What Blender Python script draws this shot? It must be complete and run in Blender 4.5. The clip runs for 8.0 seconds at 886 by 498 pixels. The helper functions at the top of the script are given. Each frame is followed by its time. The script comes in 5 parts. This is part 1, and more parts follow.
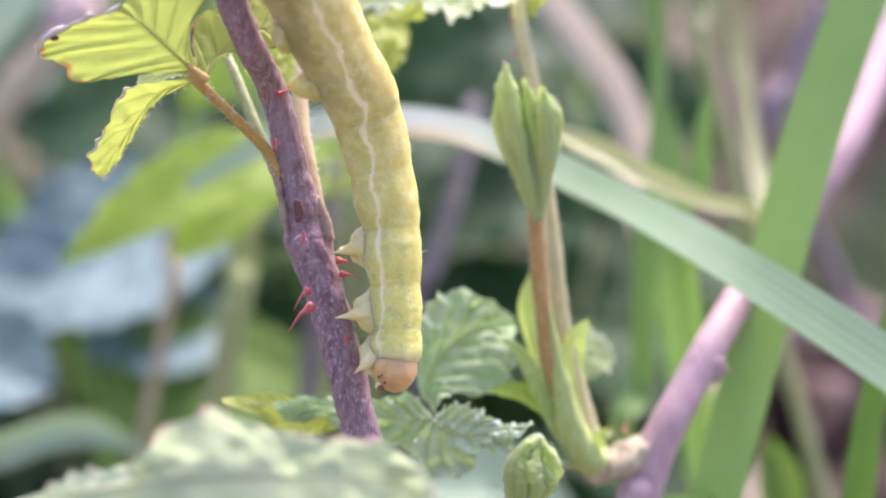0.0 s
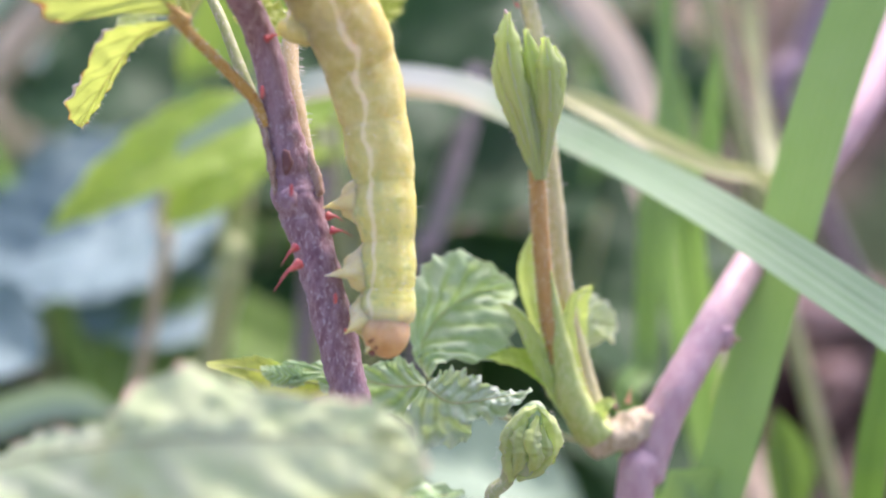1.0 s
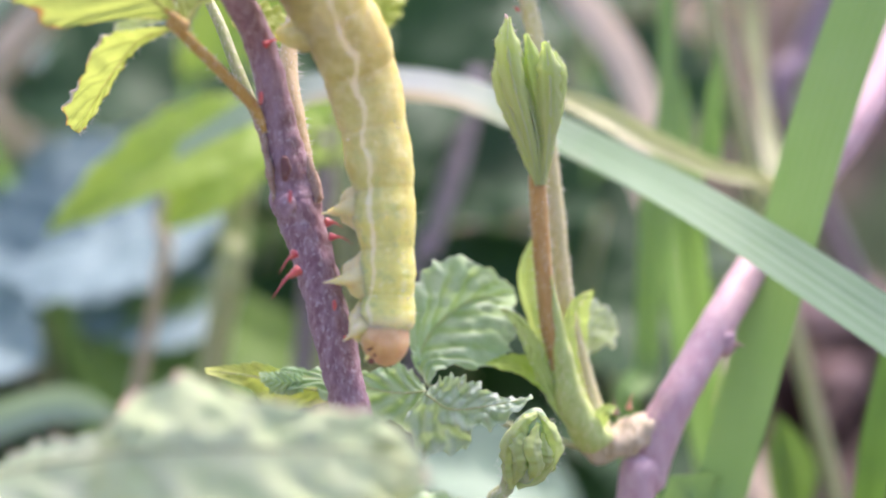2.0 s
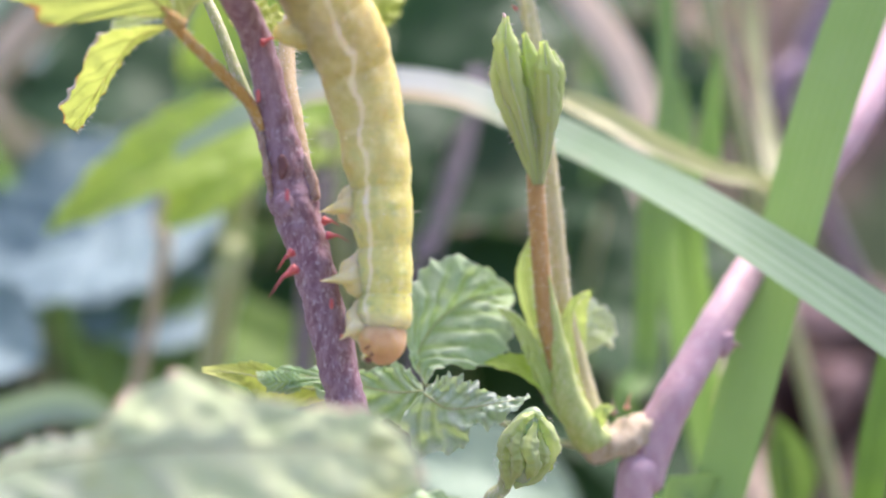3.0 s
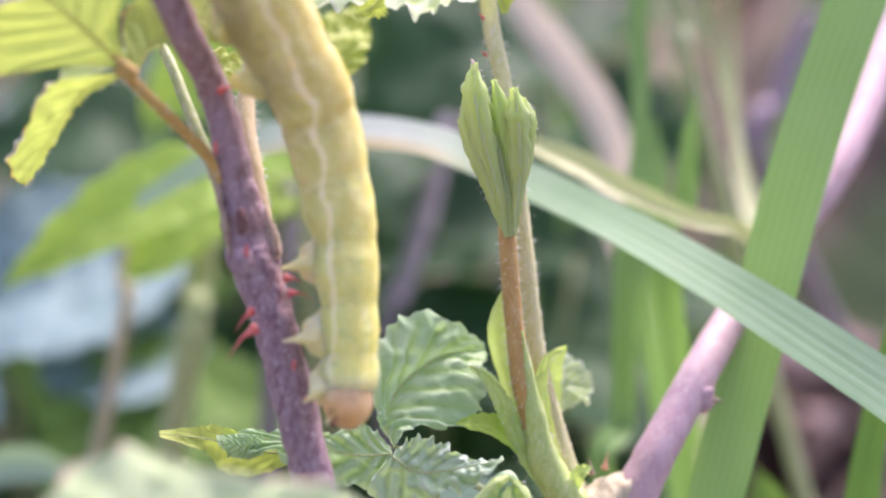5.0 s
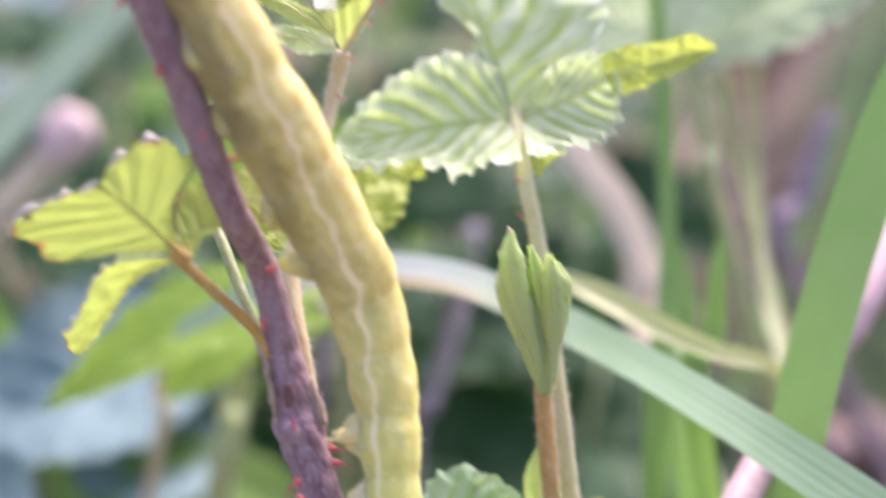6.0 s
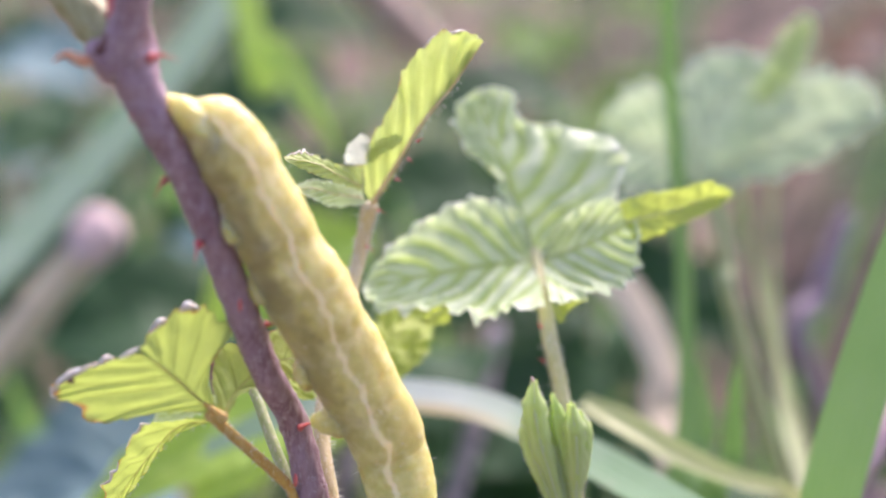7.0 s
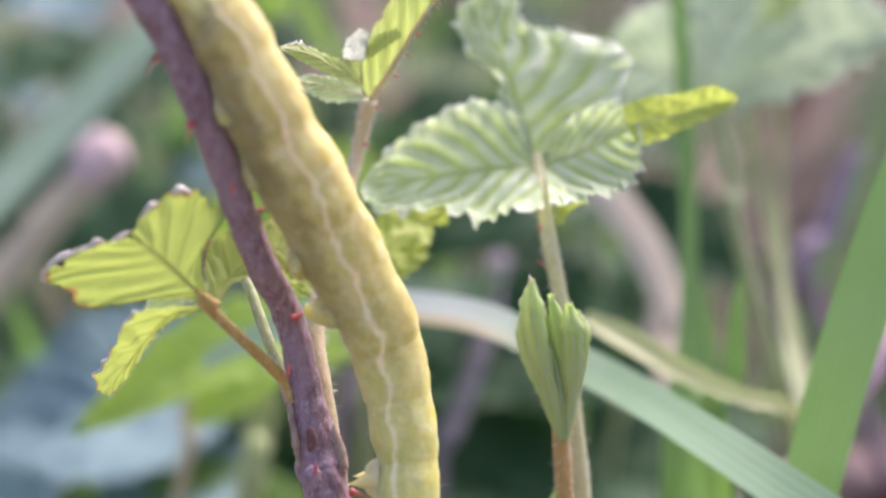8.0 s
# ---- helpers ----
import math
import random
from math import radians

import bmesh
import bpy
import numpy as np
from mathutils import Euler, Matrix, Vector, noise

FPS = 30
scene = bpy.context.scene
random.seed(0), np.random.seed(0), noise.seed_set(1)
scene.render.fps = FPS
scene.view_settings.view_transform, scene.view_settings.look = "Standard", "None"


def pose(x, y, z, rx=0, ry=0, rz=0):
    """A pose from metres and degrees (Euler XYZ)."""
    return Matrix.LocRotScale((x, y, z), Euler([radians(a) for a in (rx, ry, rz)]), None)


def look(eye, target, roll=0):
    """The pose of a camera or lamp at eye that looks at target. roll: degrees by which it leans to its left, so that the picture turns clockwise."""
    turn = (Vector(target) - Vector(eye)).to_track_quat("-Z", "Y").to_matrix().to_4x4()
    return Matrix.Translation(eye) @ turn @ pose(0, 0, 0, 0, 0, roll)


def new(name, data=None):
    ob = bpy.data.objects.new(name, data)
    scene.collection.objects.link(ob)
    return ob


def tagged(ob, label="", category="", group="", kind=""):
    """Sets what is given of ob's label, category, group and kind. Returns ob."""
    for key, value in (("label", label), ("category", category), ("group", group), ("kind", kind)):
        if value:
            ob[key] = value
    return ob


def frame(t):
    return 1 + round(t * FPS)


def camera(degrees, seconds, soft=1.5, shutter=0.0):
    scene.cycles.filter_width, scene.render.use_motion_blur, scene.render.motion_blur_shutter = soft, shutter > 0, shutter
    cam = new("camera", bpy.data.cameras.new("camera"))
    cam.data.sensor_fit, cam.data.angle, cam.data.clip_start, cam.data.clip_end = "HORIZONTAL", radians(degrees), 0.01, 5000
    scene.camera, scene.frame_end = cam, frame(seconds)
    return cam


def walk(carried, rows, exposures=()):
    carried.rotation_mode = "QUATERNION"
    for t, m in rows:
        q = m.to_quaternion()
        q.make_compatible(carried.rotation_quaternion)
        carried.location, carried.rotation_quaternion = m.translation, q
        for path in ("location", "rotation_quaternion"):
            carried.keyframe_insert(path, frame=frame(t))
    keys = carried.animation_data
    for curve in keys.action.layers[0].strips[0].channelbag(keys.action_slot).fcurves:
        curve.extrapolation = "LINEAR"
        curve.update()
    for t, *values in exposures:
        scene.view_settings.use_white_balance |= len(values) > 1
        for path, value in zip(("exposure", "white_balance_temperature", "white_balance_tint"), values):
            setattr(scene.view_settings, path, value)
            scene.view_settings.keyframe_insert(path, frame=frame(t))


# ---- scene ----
FOCUS, FSTOP = 0.0905, 17.5
cam = camera(35.0, 8.0, soft=1.9, shutter=0.5)
cam.data.dof.use_dof = True
cam.data.dof.focus_distance = FOCUS
cam.data.dof.aperture_fstop = FSTOP
PATH = [
    (0, 0.00016, 0.00003, 0.15016, 75.129, 0.035, -0.004),
    (0.5, 0.00012, 0.00189, 0.14974, 75.023, -0.036, 0.658),
    (0.6, 0.00025, 0.00243, 0.14910, 74.920, -0.083, 0.730),
    (0.7, 0.00050, 0.00346, 0.14788, 74.723, -0.196, 0.777),
    (0.8, 0.00058, 0.00380, 0.14748, 74.656, -0.333, 0.422),
    (1, 0.00066, 0.00414, 0.14707, 74.590, -0.417, 0.268),
    (1.5, 0.00064, 0.00476, 0.14749, 74.462, -0.411, 0.281),
    (3, 0.00101, 0.00483, 0.14720, 74.605, -0.492, 0.404),
    (3.5, 0.00102, 0.00560, 0.14708, 74.478, -0.833, 0.210),
    (4, 0.00127, 0.00559, 0.14734, 74.952, -0.492, -0.049),
    (5.5, 0.00137, 0.01000, 0.14681, 77.046, -0.300, -0.864),
    (5.6, 0.00119, 0.00962, 0.14797, 77.279, -0.186, -0.513),
    (5.7, 0.00075, 0.00870, 0.15077, 77.847, -0.088, -0.320),
    (5.8, 0.00049, 0.00815, 0.15244, 78.186, -0.067, -0.346),
    (5.9, 0.00037, 0.00790, 0.15319, 78.339, -0.051, -0.334),
    (6, 0.00017, 0.00747, 0.15452, 78.608, 0.070, 0.034),
    (6.1, 0.00002, 0.00723, 0.15523, 78.891, 0.287, 0.761),
    (6.2, -0.00006, 0.00708, 0.15566, 79.060, 0.317, 0.819),
    (6.3, -0.00042, 0.00649, 0.15741, 79.753, 0.393, 0.894),
    (6.4, -0.00068, 0.00606, 0.15869, 80.260, 0.451, 0.959),
    (6.5, -0.00081, 0.00585, 0.15933, 80.512, 0.394, 0.668),
    (6.7, -0.00043, 0.00554, 0.16076, 80.895, 0.185, 0.893),
    (7, -0.00032, 0.00544, 0.16118, 81.008, 0.075, 0.781),
    (7.5, -0.00037, 0.00527, 0.15907, 80.460, -0.239, 0.976),
    (8, 0.00054, 0.00598, 0.15715, 79.140, -0.615, 1.327),
]
walk(cam, [(t, pose(x, y, z, rx, ry, rz)) for t, x, y, z, rx, ry, rz in PATH], exposures=[(0.0, 1.59, 6310, 32.5), (4.0, 1.59, 6300, 32.5), (5.5, 1.6, 6300, 32.5), (6.0, 1.6, 6290, 32), (6.5, 1.53, 6270, 29), (7.0, 1.44, 6270, 29), (7.5, 1.34, 6240, 28), (8.0, 1.33, 6240, 29)])

# ---- light: bright thin overcast, the veiled sun high behind the plants ----
SUN_HEIGHT, SUN_TURN = 58.0, 28.0
world = bpy.data.worlds.new("overcast_sky")
scene.world = world
world.use_nodes = True
wn = world.node_tree.nodes
sky = wn.new("ShaderNodeTexSky")
sky.sky_type, sky.sun_disc = "NISHITA", False
sky.sun_elevation, sky.sun_rotation = radians(SUN_HEIGHT), radians(SUN_TURN)
sky.air_density, sky.dust_density, sky.ozone_density = 1.0, 4.0, 1.0
world.node_tree.links.new(sky.outputs[0], wn["Background"].inputs[0])
wn["Background"].inputs[1].default_value = 0.125
sun = new("sun", bpy.data.lights.new("sun", "SUN"))
sun.data.energy, sun.data.angle, sun.data.color = 2.3, radians(22), (1.0, 0.95, 0.88)
h, a = radians(SUN_HEIGHT), radians(SUN_TURN)
sun.matrix_world = look((0, 0, 3), (-math.sin(a) * math.cos(h), -math.cos(a) * math.cos(h), 3 - math.sin(h)))

# ---- materials ----


class Nodes:
    """A few words for building node materials."""

    def __init__(self, name):
        self.m = bpy.data.materials.new(name)
        self.m.use_nodes = True
        self.t = self.m.node_tree
        self.p = self.t.nodes["Principled BSDF"]
        self.out = self.t.nodes["Material Output"]

    def add(self, kind, **values):
        n = self.t.nodes.new("ShaderNode" + kind)
        for k, val in values.items():
            setattr(n, k, val)
        return n

    def link(self, a, b):
        self.t.links.new(a, b)

    def math(self, op, a, b=0.0, c=0.0):
        n = self.add("Math", operation=op)
        for i, val in enumerate((a, b, c)):
            if isinstance(val, (int, float)):
                n.inputs[i].default_value = val
            else:
                self.link(val, n.inputs[i])
        return n.outputs[0]

    def mix(self, fac, a, b):
        n = self.add("Mix", data_type="RGBA")
        for i, val in ((0, fac), (6, a), (7, b)):
            if isinstance(val, (int, float)):
                n.inputs[i].default_value = val
            elif isinstance(val, tuple):
                n.inputs[i].default_value = (*val, 1)
            else:
                self.link(val, n.inputs[i])
        return n.outputs[2]

    def noise(self, scale, detail=3.0, rough=0.55, source="Object", stretch=None):
        co = self.add("TexCoord").outputs[source]
        if stretch:
            mp = self.add("Mapping")
            mp.inputs["Scale"].default_value = stretch
            self.link(co, mp.inputs[0])
            co = mp.outputs[0]
        n = self.add("TexNoise")
        n.inputs["Scale"].default_value, n.inputs["Detail"].default_value, n.inputs["Roughness"].default_value = scale, detail, rough
        self.link(co, n.inputs["Vector"])
        return n.outputs[0]

    def ramp(self, fac, lo, hi):
        n = self.add("MapRange", clamp=True)
        n.inputs[1].default_value, n.inputs[2].default_value = lo, hi
        self.link(fac, n.inputs[0])
        return n.outputs[0]

    def bump(self, height, distance, strength=1.0):
        n = self.add("Bump")
        n.inputs["Strength"].default_value, n.inputs["Distance"].default_value = strength, distance
        self.link(height, n.inputs["Height"])
        self.link(n.outputs[0], self.p.inputs["Normal"])
        return n.outputs[0]

    def thin(self, color, share):
        """Light that passes through the thin sheet."""
        tr = self.add("BsdfTranslucent")
        if isinstance(color, tuple):
            tr.inputs[0].default_value = (*color, 1)
        else:
            self.link(color, tr.inputs[0])
        mx = self.add("MixShader")
        mx.inputs[0].default_value = share
        self.link(self.p.outputs[0], mx.inputs[1])
        self.link(tr.outputs[0], mx.inputs[2])
        self.link(mx.outputs[0], self.out.inputs[0])


VEINS, SLANT = 7.0, 1.9


def leaf_material(name, dark, light, vein, glow, share=0.4, rough=0.5, edge=None, edge_from=0.9, spots=None, veiny=1.0, down=0.15, slant=SLANT, vein_from=0.30, vein_glow=None):
    n = Nodes(name)
    uv = n.add("SeparateXYZ")
    n.link(n.add("TexCoord").outputs["UV"], uv.inputs[0])
    across = n.math("ABSOLUTE", n.math("MULTIPLY_ADD", uv.outputs[1], 2.0, -1.0))
    wander = n.math("MULTIPLY", n.math("SUBTRACT", n.noise(300, 2), 0.5), 0.5)
    s = n.math("FRACT", n.math("ADD", n.math("SUBTRACT", n.math("MULTIPLY", uv.outputs[0], VEINS), n.math("MULTIPLY", across, slant)), wander))
    gap = n.math("ABSOLUTE", n.math("SUBTRACT", s, 0.5))
    lateral = n.math("MULTIPLY", n.ramp(gap, vein_from, 0.5), n.ramp(across, 1.0, 0.6))
    rib = n.ramp(across, 0.07, 0.02)
    veins = n.math("MAXIMUM", lateral, rib)
    body = n.mix(n.ramp(n.noise(420, 4, 0.65), 0.35, 0.68), dark, light)
    body = n.mix(n.math("MULTIPLY", n.ramp(n.noise(1900, 2), 0.4, 0.7), 0.35), body, light)
    col = n.mix(n.math("MULTIPLY", veins, 0.4 * veiny), body, vein)
    if spots:
        col = n.mix(n.math("MULTIPLY", n.ramp(n.noise(150, 3), 0.56, 0.66), 0.8), col, spots)
    gl = n.mix(n.math("MULTIPLY", veins, 0.35 * veiny), glow, vein_glow or tuple(0.55 * g for g in glow))
    gl = n.mix(n.math("MULTIPLY", n.ramp(n.noise(700, 3), 0.35, 0.7), 0.35), gl, tuple(0.65 * g for g in glow))
    if edge:
        wob = n.math("ADD", across, n.math("MULTIPLY", n.math("SUBTRACT", n.noise(900, 3), 0.5), 0.35))
        rim = n.ramp(n.math("MAXIMUM", wob, n.math("MULTIPLY", uv.outputs[0], 0.98)), edge_from, edge_from + 0.08)
        col, gl = n.mix(rim, col, edge), n.mix(rim, gl, edge)
    n.link(col, n.p.inputs["Base Color"])
    n.p.inputs["Roughness"].default_value = rough
    n.p.inputs["Specular IOR Level"].default_value = 0.45 if down else 0.12
    n.p.inputs["Sheen Weight"].default_value = down
    n.p.inputs["Sheen Roughness"].default_value = 0.4
    n.bump(n.math("ADD", n.math("MULTIPLY", lateral, -0.7 * min(veiny, 1.0)), n.noise(2200, 4, 0.65)), 0.00016, 0.7)
    n.thin(gl, share)
    return n.m


def blade_material(name, dark, light, stripe, glow, share=0.35, rough=0.42, ribs=9.0, relief=0.00004, tip=None):
    n = Nodes(name)
    uv = n.add("SeparateXYZ")
    n.link(n.add("TexCoord").outputs["UV"], uv.inputs[0])
    wave = n.math("SINE", n.math("MULTIPLY", uv.outputs[1], ribs * 6.2832))
    wave2 = n.math("SINE", n.math("MULTIPLY", uv.outputs[1], ribs * 2.3 * 6.2832))
    lines = n.math("ADD", n.math("MULTIPLY", wave, 0.3), n.math("MULTIPLY_ADD", wave2, 0.2, 0.5))
    body = n.mix(n.ramp(n.noise(160, 4, 0.6), 0.3, 0.7), dark, light)
    col = n.mix(n.math("MULTIPLY", n.ramp(lines, 0.3, 1.0), 0.65), body, stripe)
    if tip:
        # tip: sky glare put into the colour, over the stretch masked by dry
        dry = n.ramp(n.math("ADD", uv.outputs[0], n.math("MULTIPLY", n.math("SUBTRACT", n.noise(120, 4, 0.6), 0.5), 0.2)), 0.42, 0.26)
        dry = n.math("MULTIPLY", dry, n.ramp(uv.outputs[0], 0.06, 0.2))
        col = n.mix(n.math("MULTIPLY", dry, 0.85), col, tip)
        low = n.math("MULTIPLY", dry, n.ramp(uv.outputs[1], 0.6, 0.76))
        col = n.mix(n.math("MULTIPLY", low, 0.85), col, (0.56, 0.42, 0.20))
    n.link(col, n.p.inputs["Base Color"])
    n.p.inputs["Roughness"].default_value = rough
    n.p.inputs["Specular IOR Level"].default_value = 0.25
    n.bump(lines, relief, 0.5)
    n.thin(glow, share)
    return n.m


def stem_material(name, a, b, fleck, rough=0.55, fleck_at=0.56, grain=1900, bloom=None, down=0.25):
    n = Nodes(name)
    col = n.mix(n.ramp(n.noise(grain, 5, 0.7, stretch=(1, 1, 0.45)), 0.36, 0.62), a, b)
    col = n.mix(n.math("MULTIPLY", n.ramp(n.noise(grain * 2.2, 3, 0.6, stretch=(1, 1, 0.5)), fleck_at, fleck_at + 0.08), 0.75), col, fleck)
    if bloom:
        col = n.mix(n.math("MULTIPLY", n.ramp(n.noise(120, 3), 0.45, 0.65), 0.6), col, bloom)
    n.link(col, n.p.inputs["Base Color"])
    n.p.inputs["Roughness"].default_value = rough
    n.bump(n.noise(grain * 1.2, 4, 0.65, stretch=(1, 1, 0.4)), 0.00018, 0.7)
    n.p.inputs["Sheen Weight"].default_value = down
    n.p.inputs["Sheen Roughness"].default_value = 0.4
    n.p.inputs["Subsurface Weight"].default_value = 0.12
    n.p.inputs["Subsurface Radius"].default_value = (0.0006, 0.0004, 0.0003)
    n.p.inputs["Subsurface Scale"].default_value = 1.0
    return n.m


LIME = leaf_material("backlit_leaf_lime", (0.38, 0.48, 0.11), (0.48, 0.56, 0.17), (0.28, 0.34, 0.08), (0.46, 0.57, 0.11), 0.46, 0.55,
                     edge=(0.36, 0.17, 0.05), edge_from=0.94, veiny=2.0, down=0.03, slant=0.8, vein_from=0.36)
LIME_FOLD = leaf_material("folded_leaf_lime", (0.56, 0.66, 0.22), (0.70, 0.77, 0.36), (0.36, 0.44, 0.10), (0.54, 0.66, 0.16), 0.42, 0.45,
                          edge=(0.42, 0.22, 0.12), edge_from=0.97, slant=1.4, veiny=1.5, vein_from=0.2)
PALE = leaf_material("downy_leaf_pale", (0.57, 0.72, 0.37), (0.79, 0.86, 0.65), (0.33, 0.50, 0.08), (0.61, 0.74, 0.38), 0.42, 0.55,
                     edge=(0.78, 0.83, 0.68), edge_from=0.93, veiny=2.2, down=0.12, slant=2.6, vein_from=0.15, vein_glow=(0.50, 0.68, 0.07))
CRINKLED = leaf_material("crinkled_leaf", (0.34, 0.54, 0.26), (0.52, 0.68, 0.42), (0.24, 0.44, 0.08), (0.46, 0.64, 0.28), 0.36, 0.44,
                         edge=(0.50, 0.58, 0.40), edge_from=0.97, veiny=1.8, slant=1.9, vein_from=0.15, vein_glow=(0.40, 0.62, 0.07))
GLOSSY = leaf_material("crumpled_leaf_downy", (0.46, 0.62, 0.42), (0.66, 0.76, 0.62), (0.28, 0.46, 0.16), (0.46, 0.66, 0.18), 0.36, 0.34,
                       edge=(0.60, 0.68, 0.50), edge_from=0.97, veiny=1.5, down=0.12, slant=1.9, vein_from=0.2)
WHITE_DOWN = leaf_material("leaf_margin_white", (0.70, 0.74, 0.62), (0.82, 0.84, 0.76), (0.62, 0.68, 0.50), (0.80, 0.84, 0.66), 0.5, 0.4, down=0.3, slant=0.0)
YELLOW = leaf_material("leaf_underside_yellow", (0.46, 0.57, 0.10), (0.56, 0.65, 0.16), (0.40, 0.48, 0.08), (0.57, 0.68, 0.11), 0.52, 0.5, veiny=0.8, slant=0.0)
HAZY = leaf_material("leaf_pale_bluish", (0.56, 0.69, 0.48), (0.72, 0.80, 0.64), (0.40, 0.58, 0.28), (0.60, 0.74, 0.42), 0.4, 0.75, edge=(0.70, 0.78, 0.62), edge_from=0.9, down=0.0, veiny=1.3, slant=1.9)
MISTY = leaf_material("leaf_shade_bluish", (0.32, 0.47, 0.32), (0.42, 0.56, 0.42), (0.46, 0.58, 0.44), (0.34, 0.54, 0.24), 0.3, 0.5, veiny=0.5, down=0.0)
BUD = leaf_material("leaf_bud_green", (0.41, 0.57, 0.15), (0.56, 0.69, 0.27), (0.60, 0.72, 0.36), (0.58, 0.75, 0.18), 0.34, 0.5, veiny=0.12, down=0.08)
BUD_POD = blade_material("leaf_bud_ribbed", (0.47, 0.60, 0.17), (0.64, 0.74, 0.31), (0.74, 0.81, 0.52), (0.60, 0.76, 0.20), 0.4, 0.45, ribs=3, relief=0.0002)
BUD_RIB = leaf_material("leaf_bud_rib", (0.54, 0.67, 0.30), (0.64, 0.74, 0.42), (0.7, 0.77, 0.5), (0.6, 0.7, 0.3), 0.3, 0.5, veiny=0.1, down=0.2)
VIOLET = stem_material("stalk_violet", (0.21, 0.145, 0.185), (0.29, 0.21, 0.255), (0.34, 0.27, 0.31))
LILAC = stem_material("stalk_lilac", (0.17, 0.14, 0.165), (0.24, 0.205, 0.23), (0.30, 0.26, 0.28))
COLLAR = stem_material("collar_beige", (0.44, 0.36, 0.22), (0.56, 0.48, 0.32), (0.62, 0.56, 0.42), rough=0.7)
# Near-black on purpose: stands for the shade in the bank's hollow.
HOLLOW_SHADE = leaf_material("hollow_shade", (0.020, 0.011, 0.010), (0.045, 0.026, 0.022), (0.05, 0.03, 0.025), (0.06, 0.03, 0.02), 0.05, 0.8, veiny=0.4, down=0.0)
DEAD = leaf_material("dead_leaf_brown", (0.15, 0.095, 0.065), (0.31, 0.215, 0.16), (0.24, 0.16, 0.11), (0.35, 0.2, 0.1), 0.15, 0.75, veiny=0.6, down=0.0)
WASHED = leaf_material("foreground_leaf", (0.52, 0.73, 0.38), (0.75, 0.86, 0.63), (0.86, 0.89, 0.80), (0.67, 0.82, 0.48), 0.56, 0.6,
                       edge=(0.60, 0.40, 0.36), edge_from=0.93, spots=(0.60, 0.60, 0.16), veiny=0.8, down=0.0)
TEAL = leaf_material("old_leaf_bluish", (0.18, 0.285, 0.275), (0.265, 0.38, 0.385), (0.26, 0.37, 0.34), (0.10, 0.24, 0.10), 0.2, 0.5, veiny=0.5, down=0.0)
# Weed green lowered further so the leaves give the shaded gaps of the undergrowth.
DARKLEAF = leaf_material("weed_leaf_gap_dark", (0.018, 0.052, 0.022), (0.045, 0.098, 0.045), (0.14, 0.22, 0.11), (0.10, 0.26, 0.06), 0.25, 0.5, veiny=0.5, down=0.0)
FRESH = leaf_material("bright_leaf", (0.32, 0.53, 0.07), (0.43, 0.60, 0.12), (0.44, 0.58, 0.18), (0.56, 0.80, 0.09), 0.5, 0.5, veiny=0.4)
BLADE = blade_material("grass_bluish", (0.29, 0.43, 0.29), (0.37, 0.50, 0.38), (0.50, 0.60, 0.50), (0.42, 0.62, 0.22), rough=0.55)
BLADE_GLARE = blade_material("grass_bluish_glare", (0.18, 0.34, 0.17), (0.25, 0.41, 0.24), (0.46, 0.60, 0.44), (0.44, 0.60, 0.30), rough=0.62, ribs=5, tip=(0.80, 0.83, 0.77))
BLADE_MID = blade_material("grass_mid_green", (0.19, 0.35, 0.10), (0.26, 0.41, 0.15), (0.38, 0.52, 0.25), (0.26, 0.50, 0.10), ribs=7)
BLADE_GREEN = blade_material("grass_green", (0.14, 0.29, 0.075), (0.21, 0.36, 0.12), (0.29, 0.43, 0.19), (0.25, 0.47, 0.08), ribs=6)
BLADE_YELLOW = blade_material("grass_yellowish", (0.26, 0.33, 0.13), (0.37, 0.41, 0.20), (0.46, 0.48, 0.30), (0.36, 0.44, 0.14), ribs=4)
BLADE_DEEP = blade_material("grass_deep_green", (0.085, 0.19, 0.035), (0.13, 0.25, 0.06), (0.17, 0.29, 0.09), (0.16, 0.34, 0.04), ribs=6)
BLADE_LIME = blade_material("grass_lime", (0.28, 0.45, 0.08), (0.36, 0.52, 0.13), (0.44, 0.58, 0.22), (0.48, 0.72, 0.11), ribs=5)
BLADE_PALE = blade_material("grass_pale_yellow", (0.46, 0.52, 0.20), (0.58, 0.62, 0.30), (0.72, 0.72, 0.50), (0.56, 0.64, 0.24), ribs=3)
# Duller version of the bright leaf, its shade put into the green.
SHADY = leaf_material("weed_leaf_shaded", (0.13, 0.25, 0.05), (0.20, 0.32, 0.09), (0.24, 0.34, 0.12), (0.22, 0.40, 0.06), 0.35, 0.55, veiny=0.5, down=0.0)
BLADE_DRY = blade_material("grass_straw", (0.60, 0.52, 0.40), (0.75, 0.66, 0.53), (0.70, 0.62, 0.52), (0.8, 0.7, 0.55), 0.4, 0.6, ribs=5)
PURPLE = stem_material("cane_purple", (0.20, 0.095, 0.12), (0.375, 0.25, 0.28), (0.52, 0.43, 0.44), bloom=(0.37, 0.25, 0.285), down=0.12)
CLAY = stem_material("clod_clay", (0.30, 0.19, 0.16), (0.42, 0.29, 0.25), (0.46, 0.34, 0.3), rough=0.9, grain=300, down=0.0)
BEIGE = stem_material("cut_stalk_beige", (0.56, 0.39, 0.36), (0.64, 0.48, 0.44), (0.6, 0.5, 0.45))
PINK = stem_material("cane_pink", (0.46, 0.29, 0.315), (0.55, 0.39, 0.41), (0.62, 0.49, 0.49), grain=900, fleck_at=0.6, down=0.05)
TAN = stem_material("petiole_tan", (0.50, 0.28, 0.055), (0.58, 0.39, 0.11), (0.66, 0.54, 0.30))
